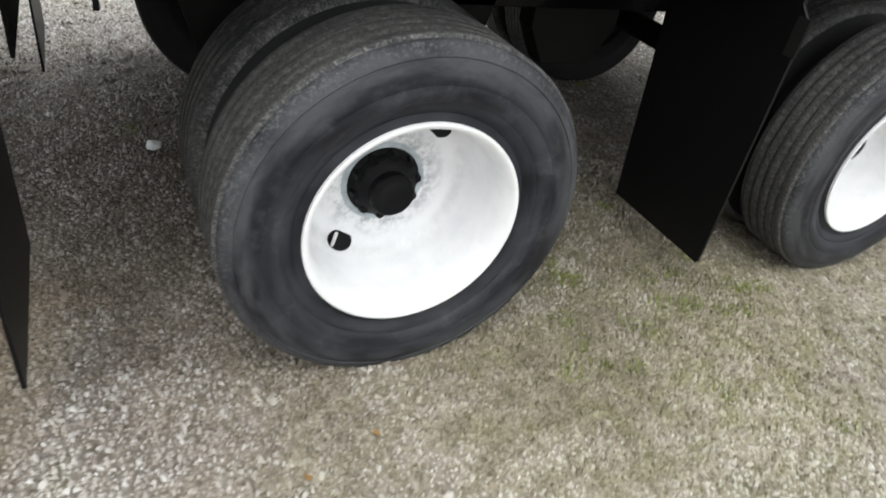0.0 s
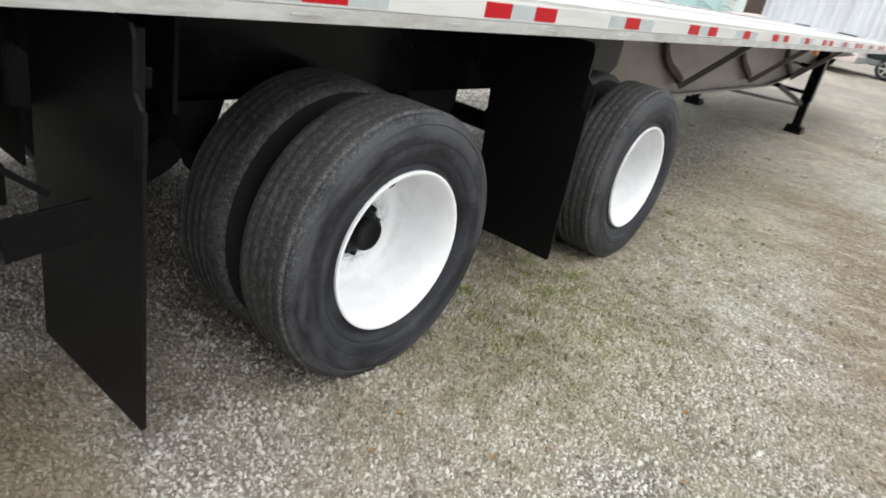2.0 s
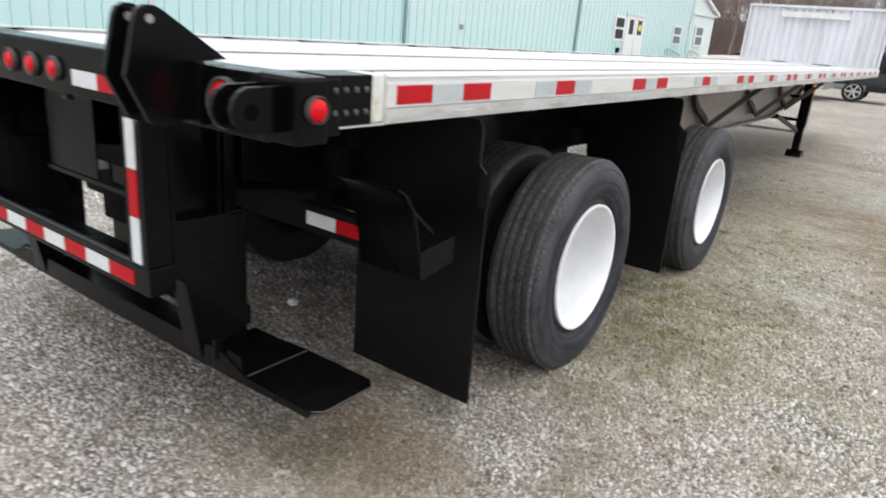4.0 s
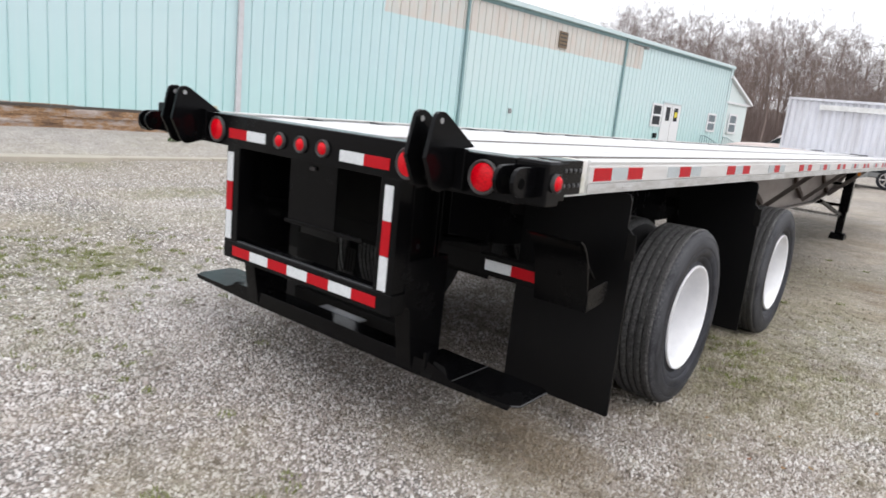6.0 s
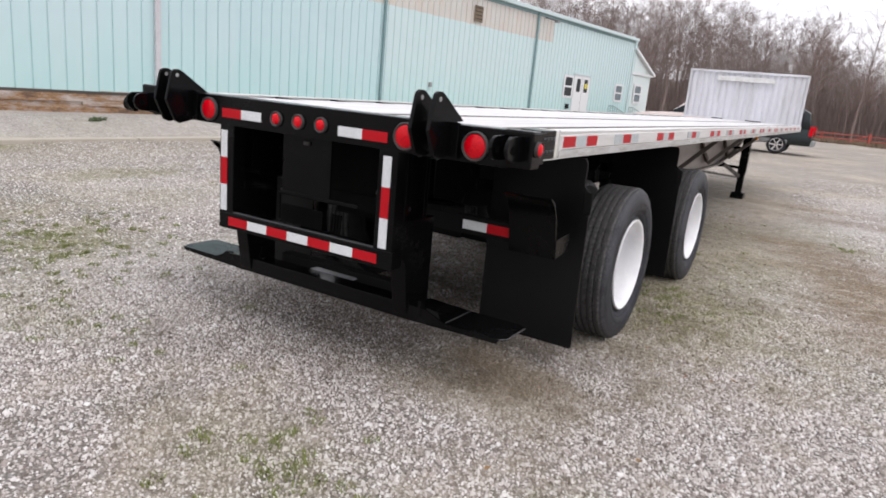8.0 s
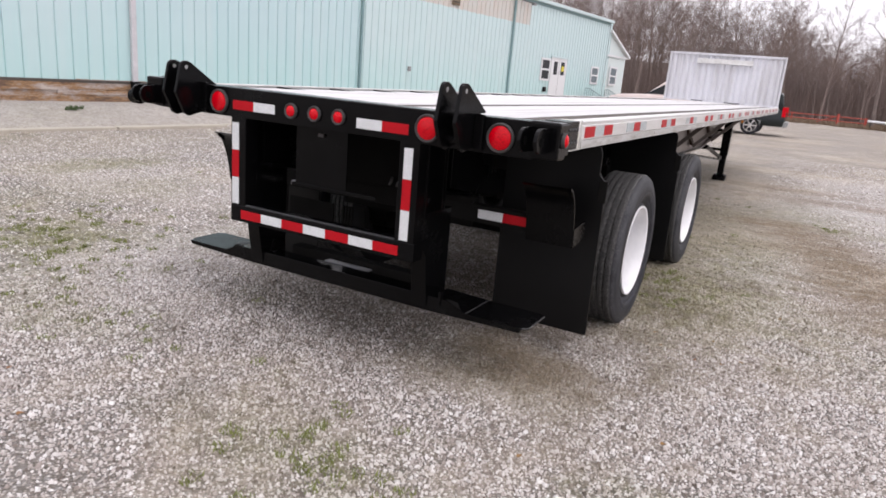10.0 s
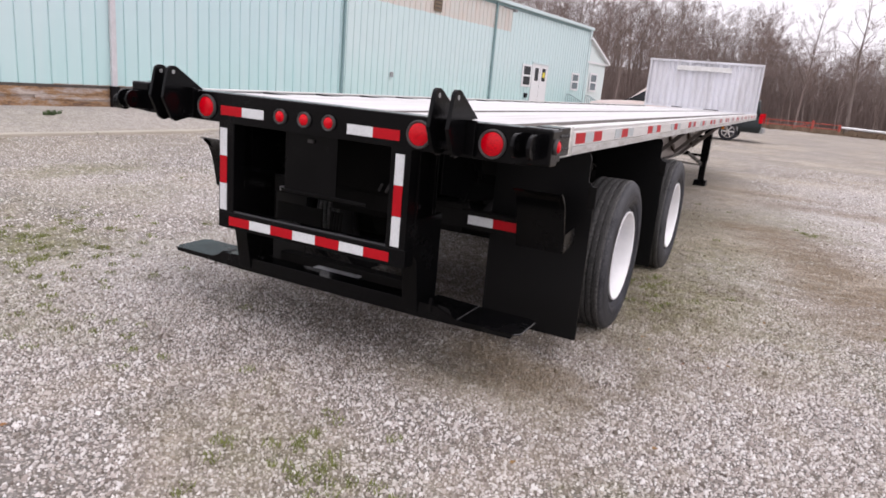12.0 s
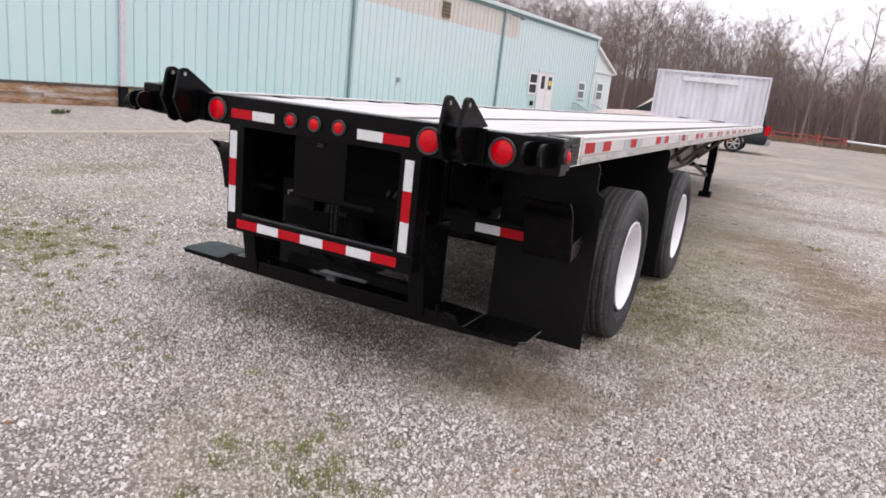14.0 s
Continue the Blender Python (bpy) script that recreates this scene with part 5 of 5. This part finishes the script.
            bm = box(B(), -0.25, rng.uniform(-0.018, 0.018), u, u + w, z + lift, z + h + lift + 0.012, 0.006)
            part("foundation_stone", bm, FOUND, shed, "stained and crumbling foundation course").matrix_basis = wall_matrix(0)
            u += w
        z += h
    slab("foundation_back", u_lo, u_hi, 0.05, 0.3, 0.2, base, FOUND)
    slab("sill_board", u_lo, -0.5, -0.012, 0.1, base - 0.05, base + 0.004, WOOD, "dark rotted sill board")


def build_annex():
    annex = thing("shed_annex", "low pale aqua lean-to annex with white trim", "building")
    u0, u1 = 6.75, 9.75
    def slab(name, a, b, d0, d1, z0, z1, mat, label="", parent=annex):
        ob = part(name, box(B(), -d1, -d0, a, b, z0, z1, 0), mat, parent, label)
        ob.matrix_basis = wall_matrix(0)
        return ob
    wall = prism(B(), [(u0 + 0.04, 0.4), (u1, 0.4), (u1, 3.15), (u0 + 0.04, 4.25)], 0, -8.0, -0.02)
    # outline is (along, up), thickness runs into the shed
    part("annex_wall", wall, PALE_WALL, annex).matrix_basis = wall_matrix(0)
    roof = prism(B(), [(u0 + 0.04, 4.26), (u1 + 0.3, 3.10), (u1 + 0.3, 3.22), (u0 + 0.04, 4.38)], 0, -8.2, 0.15)
    part("annex_roof", roof, WHITE_PAINT, annex, "white roof edge").matrix_basis = wall_matrix(0)
    slab("belt_trim", u0 + 0.04, u1 + 0.2, -0.06, -0.021, 3.06, 3.16, WHITE_PAINT)
    w = slab("window", 7.4, 8.5, -0.05, -0.021, 1.58, 2.58, WHITE_PAINT, "white-framed sash window")
    for a, b in ((1.68, 2.04), (2.12, 2.48)):
        part("pane", box(B(), 0.045, 0.056, 7.55, 8.35, a, b, 0), WINDOW_PALE, w)


build_shed()
build_annex()


def build_kerb():
    rng = random.Random(9)
    u = -34.0
    while u < -14:
        w = rng.uniform(1.8, 2.6)
        ob = part("kerb", box(B(), -0.20, 0.20, u, u + w - 0.02, -0.05, 0.07, 0.015), KERB)
        ob.matrix_basis = wall_matrix(0, 0.0, 1.75) @ Matrix.Rotation(radians(rng.uniform(-0.6, 0.6)), 4, "Z")
        ob.location.z = ground_z(*wall_point(u, 0, 1.75).xy) - (0.040 if u < -23.5 else 0.056)
        tagged(ob, "pale worn concrete kerb stone beside the shed", "kerb", "kerb stones along the shed")
        u += w


build_kerb()


# ---- parked vehicles ----
def car(name, label, paint, length, height, at, turn, dark_low, belt=0.60):
    """A car facing -x in its own axes, rear bumper at x = 0, with body, glass, lamps and wheels."""
    root = thing(name, label, "car", at=at)
    root.rotation_euler = (0, 0, radians(turn))
    w = 0.95
    L = -length
    h = height
    def p(nm, bm, mat, lab="", sm=False, par=None):
        return part(nm, bm, mat, par or root, lab, sm)
    low = [(-0.03, 0.42), (0.0, 0.62), (-0.02, 1.02), (-0.10, h * belt), (L * 0.68, h * belt), (L * 0.72, h * (belt + 0.005)), (L + 0.50, h * (belt - 0.035)), (L + 0.10, h * (belt - 0.09)), (L, 0.84), (L + 0.05, 0.42)]
    p("body", prism(B(), low, 1, -w, w, 0.06), paint, "", True)
    cab = [(-0.11, h * (belt - 0.01)), (-0.24, h - 0.10), (-0.42, h), (L * 0.46, h), (L * 0.52, h - 0.06), (L * 0.68, h * (belt - 0.01))]
    p("cabin", prism(B(), cab, 1, -w + 0.09, w - 0.09, 0.05), paint, "", True)
    for s in (1, -1):
        yy = s * (w - 0.088)
        glass = [(-0.36, h * (belt + 0.03)), (-0.46, h - 0.12), (L * 0.26, h - 0.12), (L * 0.26, h * (belt + 0.03))]
        p("rear_side_window", prism(B(), glass, 1, min(yy, yy + s * 0.006), max(yy, yy + s * 0.006)), DARK_GLASS)
        glass = [(L * 0.275, h * (belt + 0.03)), (L * 0.275, h - 0.12), (L * 0.49, h - 0.10), (L * 0.665, h * (belt + 0.02))]
        p("front_side_window", prism(B(), glass, 1, min(yy, yy + s * 0.006), max(yy, yy + s * 0.006)), DARK_GLASS)
        yy = s * (w - 0.01)
        p("side_trim", box(B(), L + 0.9, -0.9, min(yy, yy + s * 0.02), max(yy, yy + s * 0.02), 0.45, 0.62, 0.004), dark_low)
        lamp = p("tail_lamp", box(B(), -0.14, 0.012, s * w - (0.14 if s > 0 else 0.012), s * w + (0.012 if s > 0 else 0.14), 0.84, 1.24, 0.012), RED_LENS, "tall red tail lamp")
    bm = B()
    vs = [(-0.105, -0.72, h * (belt + 0.03)), (-0.105, 0.72, h * (belt + 0.03)), (-0.235, 0.68, h - 0.14), (-0.235, -0.68, h - 0.14)]
    a = [bm.verts.new((v[0] + 0.012, v[1], v[2])) for v in vs]
    b = [bm.verts.new(v) for v in vs]
    bm.faces.new(a)
    bm.faces.new(b[::-1])
    for i in range(4):
        bm.faces.new((a[i], b[i], b[(i + 1) % 4], a[(i + 1) % 4]))
    p("rear_window", bm, DARK_GLASS)
    bm = B()
    vs = [(L * 0.685, -0.75, h * belt), (L * 0.685, 0.75, h * belt), (L * 0.525, 0.68, h - 0.09), (L * 0.525, -0.68, h - 0.09)]
    a = [bm.verts.new((v[0] - 0.02, v[1], v[2] + 0.012)) for v in vs]
    b = [bm.verts.new(v) for v in vs]
    bm.faces.new(a)
    bm.faces.new(b[::-1])
    for i in range(4):
        bm.faces.new((a[i], b[i], b[(i + 1) % 4], a[(i + 1) % 4]))
    p("windscreen", bm, DARK_GLASS)
    p("rear_bumper", box(B(), -0.12, 0.09, -w + 0.02, w - 0.02, 0.42, 0.64, 0.03), dark_low, "grey plastic bumper")
    p("front_bumper", box(B(), L - 0.08, L + 0.1, -w + 0.02, w - 0.02, 0.40, 0.66, 0.03), dark_low)
    for s in (1, -1):
        p("roof_bar", tube(B(), (-0.5, s * 0.68, h + 0.045), (L * 0.44, s * 0.68, h + 0.045), 0.018, 8), CHROME)
        for x in (-1.28, L + 0.95):
            yy = s * (w - 0.12)
            wheel = p("wheel", lathe(B(), [(-0.13, 0.30), (-0.13, 0.36), (-0.10, 0.385), (0.10, 0.385), (0.13, 0.36), (0.13, 0.27)], 32, (x, yy, 0.385), 1), SIDEWALL, "", True)
            bm = lathe(B(), [(s * 0.06, 0.10), (s * 0.10, 0.26), (s * 0.135, 0.27), (s * 0.135, 0.245), (s * 0.08, 0.235)], 32, (x, yy, 0.385), 1)
            for i in range(6):
                a = i * math.pi / 3
                beam(bm, (x, yy + s * 0.12, 0.385), (x + 0.24 * math.cos(a), yy + s * 0.125, 0.385 + 0.24 * math.sin(a)), 0.03, 0.06, 0)
            p("alloy_rim", bm, CHROME, "bright alloy rim", False, wheel)
    return root


car("suv", "dark green sport utility car parked on the gravel yard", CAR_GREEN, 5.2, 1.86, (0.80, 30.05, ground_z(1, 30)), 0, CAR_TRIM)
car("pickup_car", "champagne-coloured car parked beyond the trailer", CAR_TAN, 5.0, 1.97, (-1.22, 27.95, ground_z(-3, 27)), 0, CAR_TRIM, 0.655)


# ---- fence and gate at the far end ----
def build_fence():
    root = thing("red_gate", "low faded red pipe gate at the edge of the yard", "gate")
    y = 56.0
    xs = [-9.0, -4.5, 0.0, 3.1, 4.9]
    for x in xs:
        part("post", tube(B(), (x, y, -0.1), (x, y, 0.95 if x == 3.1 else 0.82), 0.09 if x > 3 else 0.05, 12), FENCE_RED, root)
    for z in (0.74, 0.42):
        bm = B()
        for a, b in zip(xs, xs[1:]):
            tube(bm, (a, y, z), (b, y, z), 0.035, 8)
        part("rail", bm, FENCE_RED, root)
    part("brace", tube(B(), (1.2, y, 0.02), (3.1, y, 0.8), 0.03, 8), FENCE_RED, root)
    barrier = thing("white_barrier", "low white pipe barrier beside the yard", "barrier")
    part("rail", tube(B(), (5.0, y - 0.5, 0.62), (14.0, y - 2.5, 0.45), 0.09, 10), WHITE_PAINT, barrier)
    for x, dy in ((5.2, -0.55), (9.5, -1.5), (13.6, -2.4)):
        part("post", tube(B(), (x, y + dy, -0.05), (x, y + dy, 0.55), 0.07, 10), WOOD, barrier)


build_fence()


# ---- woods ----
def tree_mesh(seed, height, spread):
    """A bare forest tree: a straight trunk, rising limbs that fork twice, and fine twigs. Gives trunk and crown meshes."""
    rng = random.Random(seed)
    parts = {"trunk": ([], []), "crown": ([], [])}
    skew = Vector((0.31, 0.72, 0.21))

    def limb(key, p, d, length, r0, r1, sides, steps, wander, rise):
        verts, faces = parts[key]
        rings, pts = [], [p.copy()]
        for k in range(steps + 1):
            r = r0 + (r1 - r0) * k / steps
            side = d.cross(skew).normalized()
            up = d.cross(side).normalized()
            rings.append(len(verts))
            for i in range(sides):
                a = 2 * math.pi * i / sides
                verts.append(tuple(p + side * (r * math.cos(a)) + up * (r * math.sin(a))))
            if k < steps:
                d = (d + Vector((rng.uniform(-1, 1), rng.uniform(-1, 1), rng.uniform(-0.5, 0.5))) * wander + Vector((0, 0, rise))).normalized()
                p = p + d * (length / steps)
                pts.append(p.copy())
        for a, b in zip(rings, rings[1:]):
            for i in range(sides):
                j = (i + 1) % sides
                faces.append((a + i, a + j, b + j, b + i))
        return pts, d

    def along(pts, f):
        k = min(int(f * (len(pts) - 1)), len(pts) - 2)
        return pts[k].lerp(pts[k + 1], f * (len(pts) - 1) - k)

    def turned(d, lo, hi):
        axis = d.cross(Vector((rng.uniform(-1, 1), rng.uniform(-1, 1), rng.uniform(-1, 1)))).normalized()
        return (Matrix.Rotation(radians(rng.uniform(lo, hi)), 3, axis) @ d + Vector((0, 0, 0.05))).normalized()

    def twig(p, d, length, r):
        verts, faces = parts["crown"]
        side = d.cross(skew).normalized()
        up = d.cross(side).normalized()
        i = len(verts)
        for a in (0.0, 2.094, 4.189):
            verts.append(tuple(p + side * (r * math.cos(a)) + up * (r * math.sin(a))))
        verts.append(tuple(p + d * length))
        faces.extend(((i, i + 1, i + 3), (i + 1, i + 2, i + 3), (i + 2, i, i + 3)))

    d0 = Vector((rng.uniform(-0.07, 0.07), rng.uniform(-0.07, 0.07), 1)).normalized()
    r0 = height * 0.0115
    stem, _ = limb("trunk", Vector((0, 0, -0.3)), d0, height * 0.92, r0, r0 * 0.10, 6, 10, 0.035, 0.02)
    for i in range(17):
        f = 0.32 + 0.66 * (i + rng.random()) / 17
        a = i * 2.4 + rng.uniform(-0.5, 0.5)
        tip = rng.uniform(0.6, 1.25)
        nd = Vector((math.cos(a) * tip, math.sin(a) * tip, 1.0)).normalized()
        size = height * spread * rng.uniform(0.75, 1.2) * (1.2 - 0.75 * f)
        r = r0 * 0.36 * (1.15 - 0.85 * f)
        pts, d = limb("crown", along(stem, f), nd, size, r, r * 0.25, 3, 3, 0.16, 0.06)
        for _ in range(5):
            f2 = rng.uniform(0.25, 1.0)
            s2 = size * rng.uniform(0.34, 0.58)
            r2 = max(r * 0.42, 0.010)
            pts2, d2 = limb("crown", along(pts, f2), turned(d, 28, 62), s2, r2, r2 * 0.35, 3, 2, 0.18, 0.02)
            for _ in range(5):
                s3 = s2 * rng.uniform(0.32, 0.62)
                r3 = max(r2 * 0.5, 0.007)
                pts3, d3 = limb("crown", along(pts2, rng.uniform(0.15, 1.0)), turned(d2, 25, 60), s3, r3, r3 * 0.4, 3, 1, 0.1, 0.0)
                for _ in range(4):
                    twig(along(pts3, rng.uniform(0.1, 1.0)), turned(d3, 20, 55), s3 * rng.uniform(0.45, 0.9), r3 * 0.6)
    meshes = []
    for key in ("trunk", "crown"):
        me = bpy.data.meshes.new(key)
        me.from_pydata(parts[key][0], [], parts[key][1])
        me.materials.append(BARK)
        meshes.append(me)
    return meshes


def wood_top(a):
    """How tall the woods stand at an azimuth: high behind the shed, lower towards the gate."""
    return 0.82 + 0.14 * smoothstep(-0.13, -0.22, a) - 0.27 * smoothstep(-0.075, -0.005, a)


def build_woods():
    rng = random.Random(21)
    kinds = [tree_mesh(50 + i, 13.0, rng.uniform(0.24, 0.32)) for i in range(7)]

    def plant(x, y, size, label="tall leafless grey-brown tree in the woods"):
        root = thing("bare_tree", label, "tree", "bare trees of the woods", at=(x, y, 0))
        root.scale = (size * rng.uniform(0.9, 1.1), size * rng.uniform(0.9, 1.1), size)
        root.rotation_euler = (0, 0, rng.uniform(0, 6.283))
        for nm, me in zip(("trunk", "crown"), rng.choice(kinds)):
            new(nm, me).parent = root

    # ragged rows that follow the edge of the yard, thinner behind the shed and past the gate
    for dist, count, lo, hi, size in ((64, 22, -26, 13, 0.84), (71, 32, -26, 13, 0.93), (79, 36, -26, 13, 1.03), (88, 40, -26, 13, 1.14), (99, 42, -26, 13, 1.27), (70, 24, -4, 13, 0.92), (83, 26, -4, 13, 1.08), (80, 12, -48, -27, 0.9), (80, 8, 14, 24, 0.9)):
        for i in range(count):
            a = radians(lo + (hi - lo) * (i + rng.uniform(-0.45, 0.45)) / count)
            d = dist + rng.uniform(-4, 4)
            plant(2.2 + d * math.sin(a), -2.7 + d * math.cos(a), size * wood_top(a) * rng.uniform(0.80, 1.14))
    # a few that stand free at the edge by the gate
    for deg, d, size in ((-0.3, 60, 0.78), (3.1, 60, 0.88), (6.3, 61, 0.92), (9.5, 60, 0.80)):
        a = radians(deg)
        plant(2.2 + d * math.sin(a), -2.7 + d * math.cos(a), size, "slender leafless tree standing free at the yard's edge")


def build_thicket():
    """Brush and saplings that close the view between the trunks."""
    rng = np.random.default_rng(8)
    n = 52000
    a = np.radians(np.where(rng.random(n) < 0.9, rng.uniform(-27, 14, n), rng.uniform(-48, 24, n)))
    d = 66 + 30 * rng.random(n) ** 0.8
    x, y = 2.2 + d * np.sin(a), -2.7 + d * np.cos(a)
    h = rng.uniform(1.0, 4.8, n) * np.where(rng.random(n) < 0.40, 1.7, 1.0)
    w = rng.uniform(0.005, 0.014, n)
    lean = rng.normal(0, 0.30, (n, 2))
    t = rng.uniform(0, 6.283, n)
    cx, cy = np.cos(t) * w, np.sin(t) * w
    base = np.stack([x, y, np.full(n, -0.1)], -1)
    mid = base + np.stack([lean[:, 0] * h * 0.4, lean[:, 1] * h * 0.4, h * 0.55], -1)
    top = base + np.stack([lean[:, 0] * h * 1.1, lean[:, 1] * h * 1.1, h], -1)
    off = np.stack([cx, cy, np.zeros(n)], -1)
    off2 = np.stack([-cy, cx, np.zeros(n)], -1)
    v = np.stack([base + off, base - off * 0.5 + off2, base - off * 0.5 - off2, mid + off * 0.7, mid - off * 0.35 + off2 * 0.7, mid - off * 0.35 - off2 * 0.7, top], 1).reshape(-1, 3)
    f = np.array([(0, 1, 4), (0, 4, 3), (1, 2, 5), (1, 5, 4), (2, 0, 3), (2, 3, 5), (3, 4, 6), (4, 5, 6), (5, 3, 6)])
    faces = (f[None] + 7 * np.arange(n)[:, None, None]).reshape(-1, 3)
    me = bpy.data.meshes.new("thicket")
    me.from_pydata(v.tolist(), [], faces.tolist())
    me.materials.append(m_brush())
    tagged(new("thicket", me), "dense brown leafless brush and saplings", "thicket", kind="stuff")
    # wooded rise behind, as a rough bank
    bm = B()
    pts = []
    for i in range(400):
        ang = radians(-60 + 100 * i / 399)
        for j in range(7):
            dd = 92 + j * 14
            z = (-0.3, 2.6, 4.6, 6.0, 7.0, 7.6, 8.0)[j] * wood_top(ang) + (rng.normal(0, 0.45) if j else 0)
            pts.append(bm.verts.new((2.2 + dd * math.sin(ang), -2.7 + dd * math.cos(ang), z)))
    for i in range(399):
        for j in range(6):
            bm.faces.new((pts[i * 7 + j], pts[(i + 1) * 7 + j], pts[(i + 1) * 7 + j + 1], pts[i * 7 + j + 1]))
    ob = finish("wooded_bank", bm, m_litter())
    tagged(ob, "brown leaf-covered rise behind the trees", "backdrop", kind="structure")


build_woods()
build_thicket()


# ---- verge, weeds and litter ----
def tufts(name, label, mat, spots, h, n, spread, seed):
    rng = random.Random(seed)
    verts, faces = [], []
    for x, y in spots:
        z0 = ground_z(x, y)
        for _ in range(n):
            a, r = rng.uniform(0, 6.283), spread * math.sqrt(rng.random())
            px, py = x + r * math.cos(a), y + r * math.sin(a)
            b = rng.uniform(0, 6.283)
            hh = h * rng.uniform(0.4, 1.1)
            w = hh * 0.12 + 0.001
            lx, ly = math.cos(b) * hh * 0.6, math.sin(b) * hh * 0.6
            i = len(verts)
            verts += [(px - math.sin(b) * w, py + math.cos(b) * w, z0), (px + math.sin(b) * w, py - math.cos(b) * w, z0), (px + lx * 0.5, py + ly * 0.5, z0 + hh * 0.7), (px + lx, py + ly, z0 + hh)]
            faces += [(i, i + 1, i + 2), (i, i + 2, i + 3), (i + 1, i + 3, i + 2)]
    me = bpy.data.meshes.new(name)
    me.from_pydata(verts, [], faces)
    me.materials.append(mat)
    return tagged(new(name, me), label, name.replace("_", " "), kind="stuff")


def build_plants():
    rng = random.Random(5)
    weeds = [(-9.7, 4.8), (-9.75, 4.95), (-9.6, 5.1)]
    tufts("green_weed", "small green weed on the bank beside the shed", WEED, weeds[:2], 0.075, 70, 0.11, 1)
    low = [(0.70 + rng.gauss(0, 0.29), -0.80 + rng.gauss(0, 0.16)) for _ in range(30)]
    low += [(-1.4 + rng.gauss(0, 0.35), -0.5 + rng.gauss(0, 0.14)) for _ in range(16)]
    low += [(-3.1 + rng.gauss(0, 0.42), 0.25 + rng.gauss(0, 0.6)) for _ in range(75)]
    low += [(-3.3 + rng.gauss(0, 0.9), 0.0 + rng.gauss(0, 0.6)) for _ in range(80)]
    low += [(2.5 + rng.gauss(0, 0.10), 7.1 + rng.gauss(0, 0.15)) for _ in range(6)]
    low += [(1.3 + rng.gauss(0, 0.3), 2.9 + rng.gauss(0, 0.45)) for _ in range(26)]
    low += [(rng.uniform(-5, 4), rng.uniform(-3, 9)) for _ in range(40)]
    tufts("low_weeds", "tiny green weeds between the stones", MOSS, low, 0.026, 30, 0.045, 2)
    verge = []
    for _ in range(2600):
        a = radians(rng.uniform(-30, 24))
        d = rng.uniform(57, 66)
        verge.append((2.2 + d * math.sin(a), -2.7 + d * math.cos(a)))
    tufts("verge_grass", "strip of dry tan grass along the woods", GRASS, verge, 0.32, 14, 0.6, 3)
    # a pale broken stone under the trailer
    bm = B()
    bmesh.ops.create_icosphere(bm, subdivisions=2, radius=0.03)
    for v in bm.verts:
        v.co *= 1 + 0.35 * noise.noise(v.co * 40)
        v.co.z *= 0.6
    stone = finish("pale_stone", bm, WHITE_PAINT)
    stone.location = (-0.165, 1.28, ground_z(-0.165, 1.28) + 0.016)
    tagged(stone, "white broken stone on the dirt under the trailer", "stone")
    leaves = B()
    for x, y in ((-0.96, -1.09), (0.6, -1.5), (2.0, 1.4), (1.4, -0.3), (2.4, 2.2), (1.9, 0.2), (-2.2, -0.6), (1.55, 1.66), (1.62, 1.45), (1.9, 1.75), (2.0, 1.95), (2.1, 1.5), (1.85, 1.35), (2.25, 2.6), (-0.5, -1.3)):
        z = ground_z(x, y) + 0.012
        a = rng.uniform(0, 6.283)
        pts = [(0.016, 0), (0.006, 0.009), (-0.009, 0.009), (-0.016, 0), (-0.009, -0.008), (0.007, -0.007)]
        vs = [leaves.verts.new((x + px * math.cos(a) - py * math.sin(a), y + px * math.sin(a) + py * math.cos(a), z + rng.uniform(0, 0.012))) for px, py in pts]
        c = leaves.verts.new((x, y, z + 0.002))
        for i in range(6):
            leaves.faces.new((vs[i], vs[(i + 1) % 6], c))
    tagged(finish("fallen_leaves", leaves, m_leaf()), "scattered rusty brown fallen leaves on the gravel", "leaves", kind="stuff")


build_plants()
build_gravel()
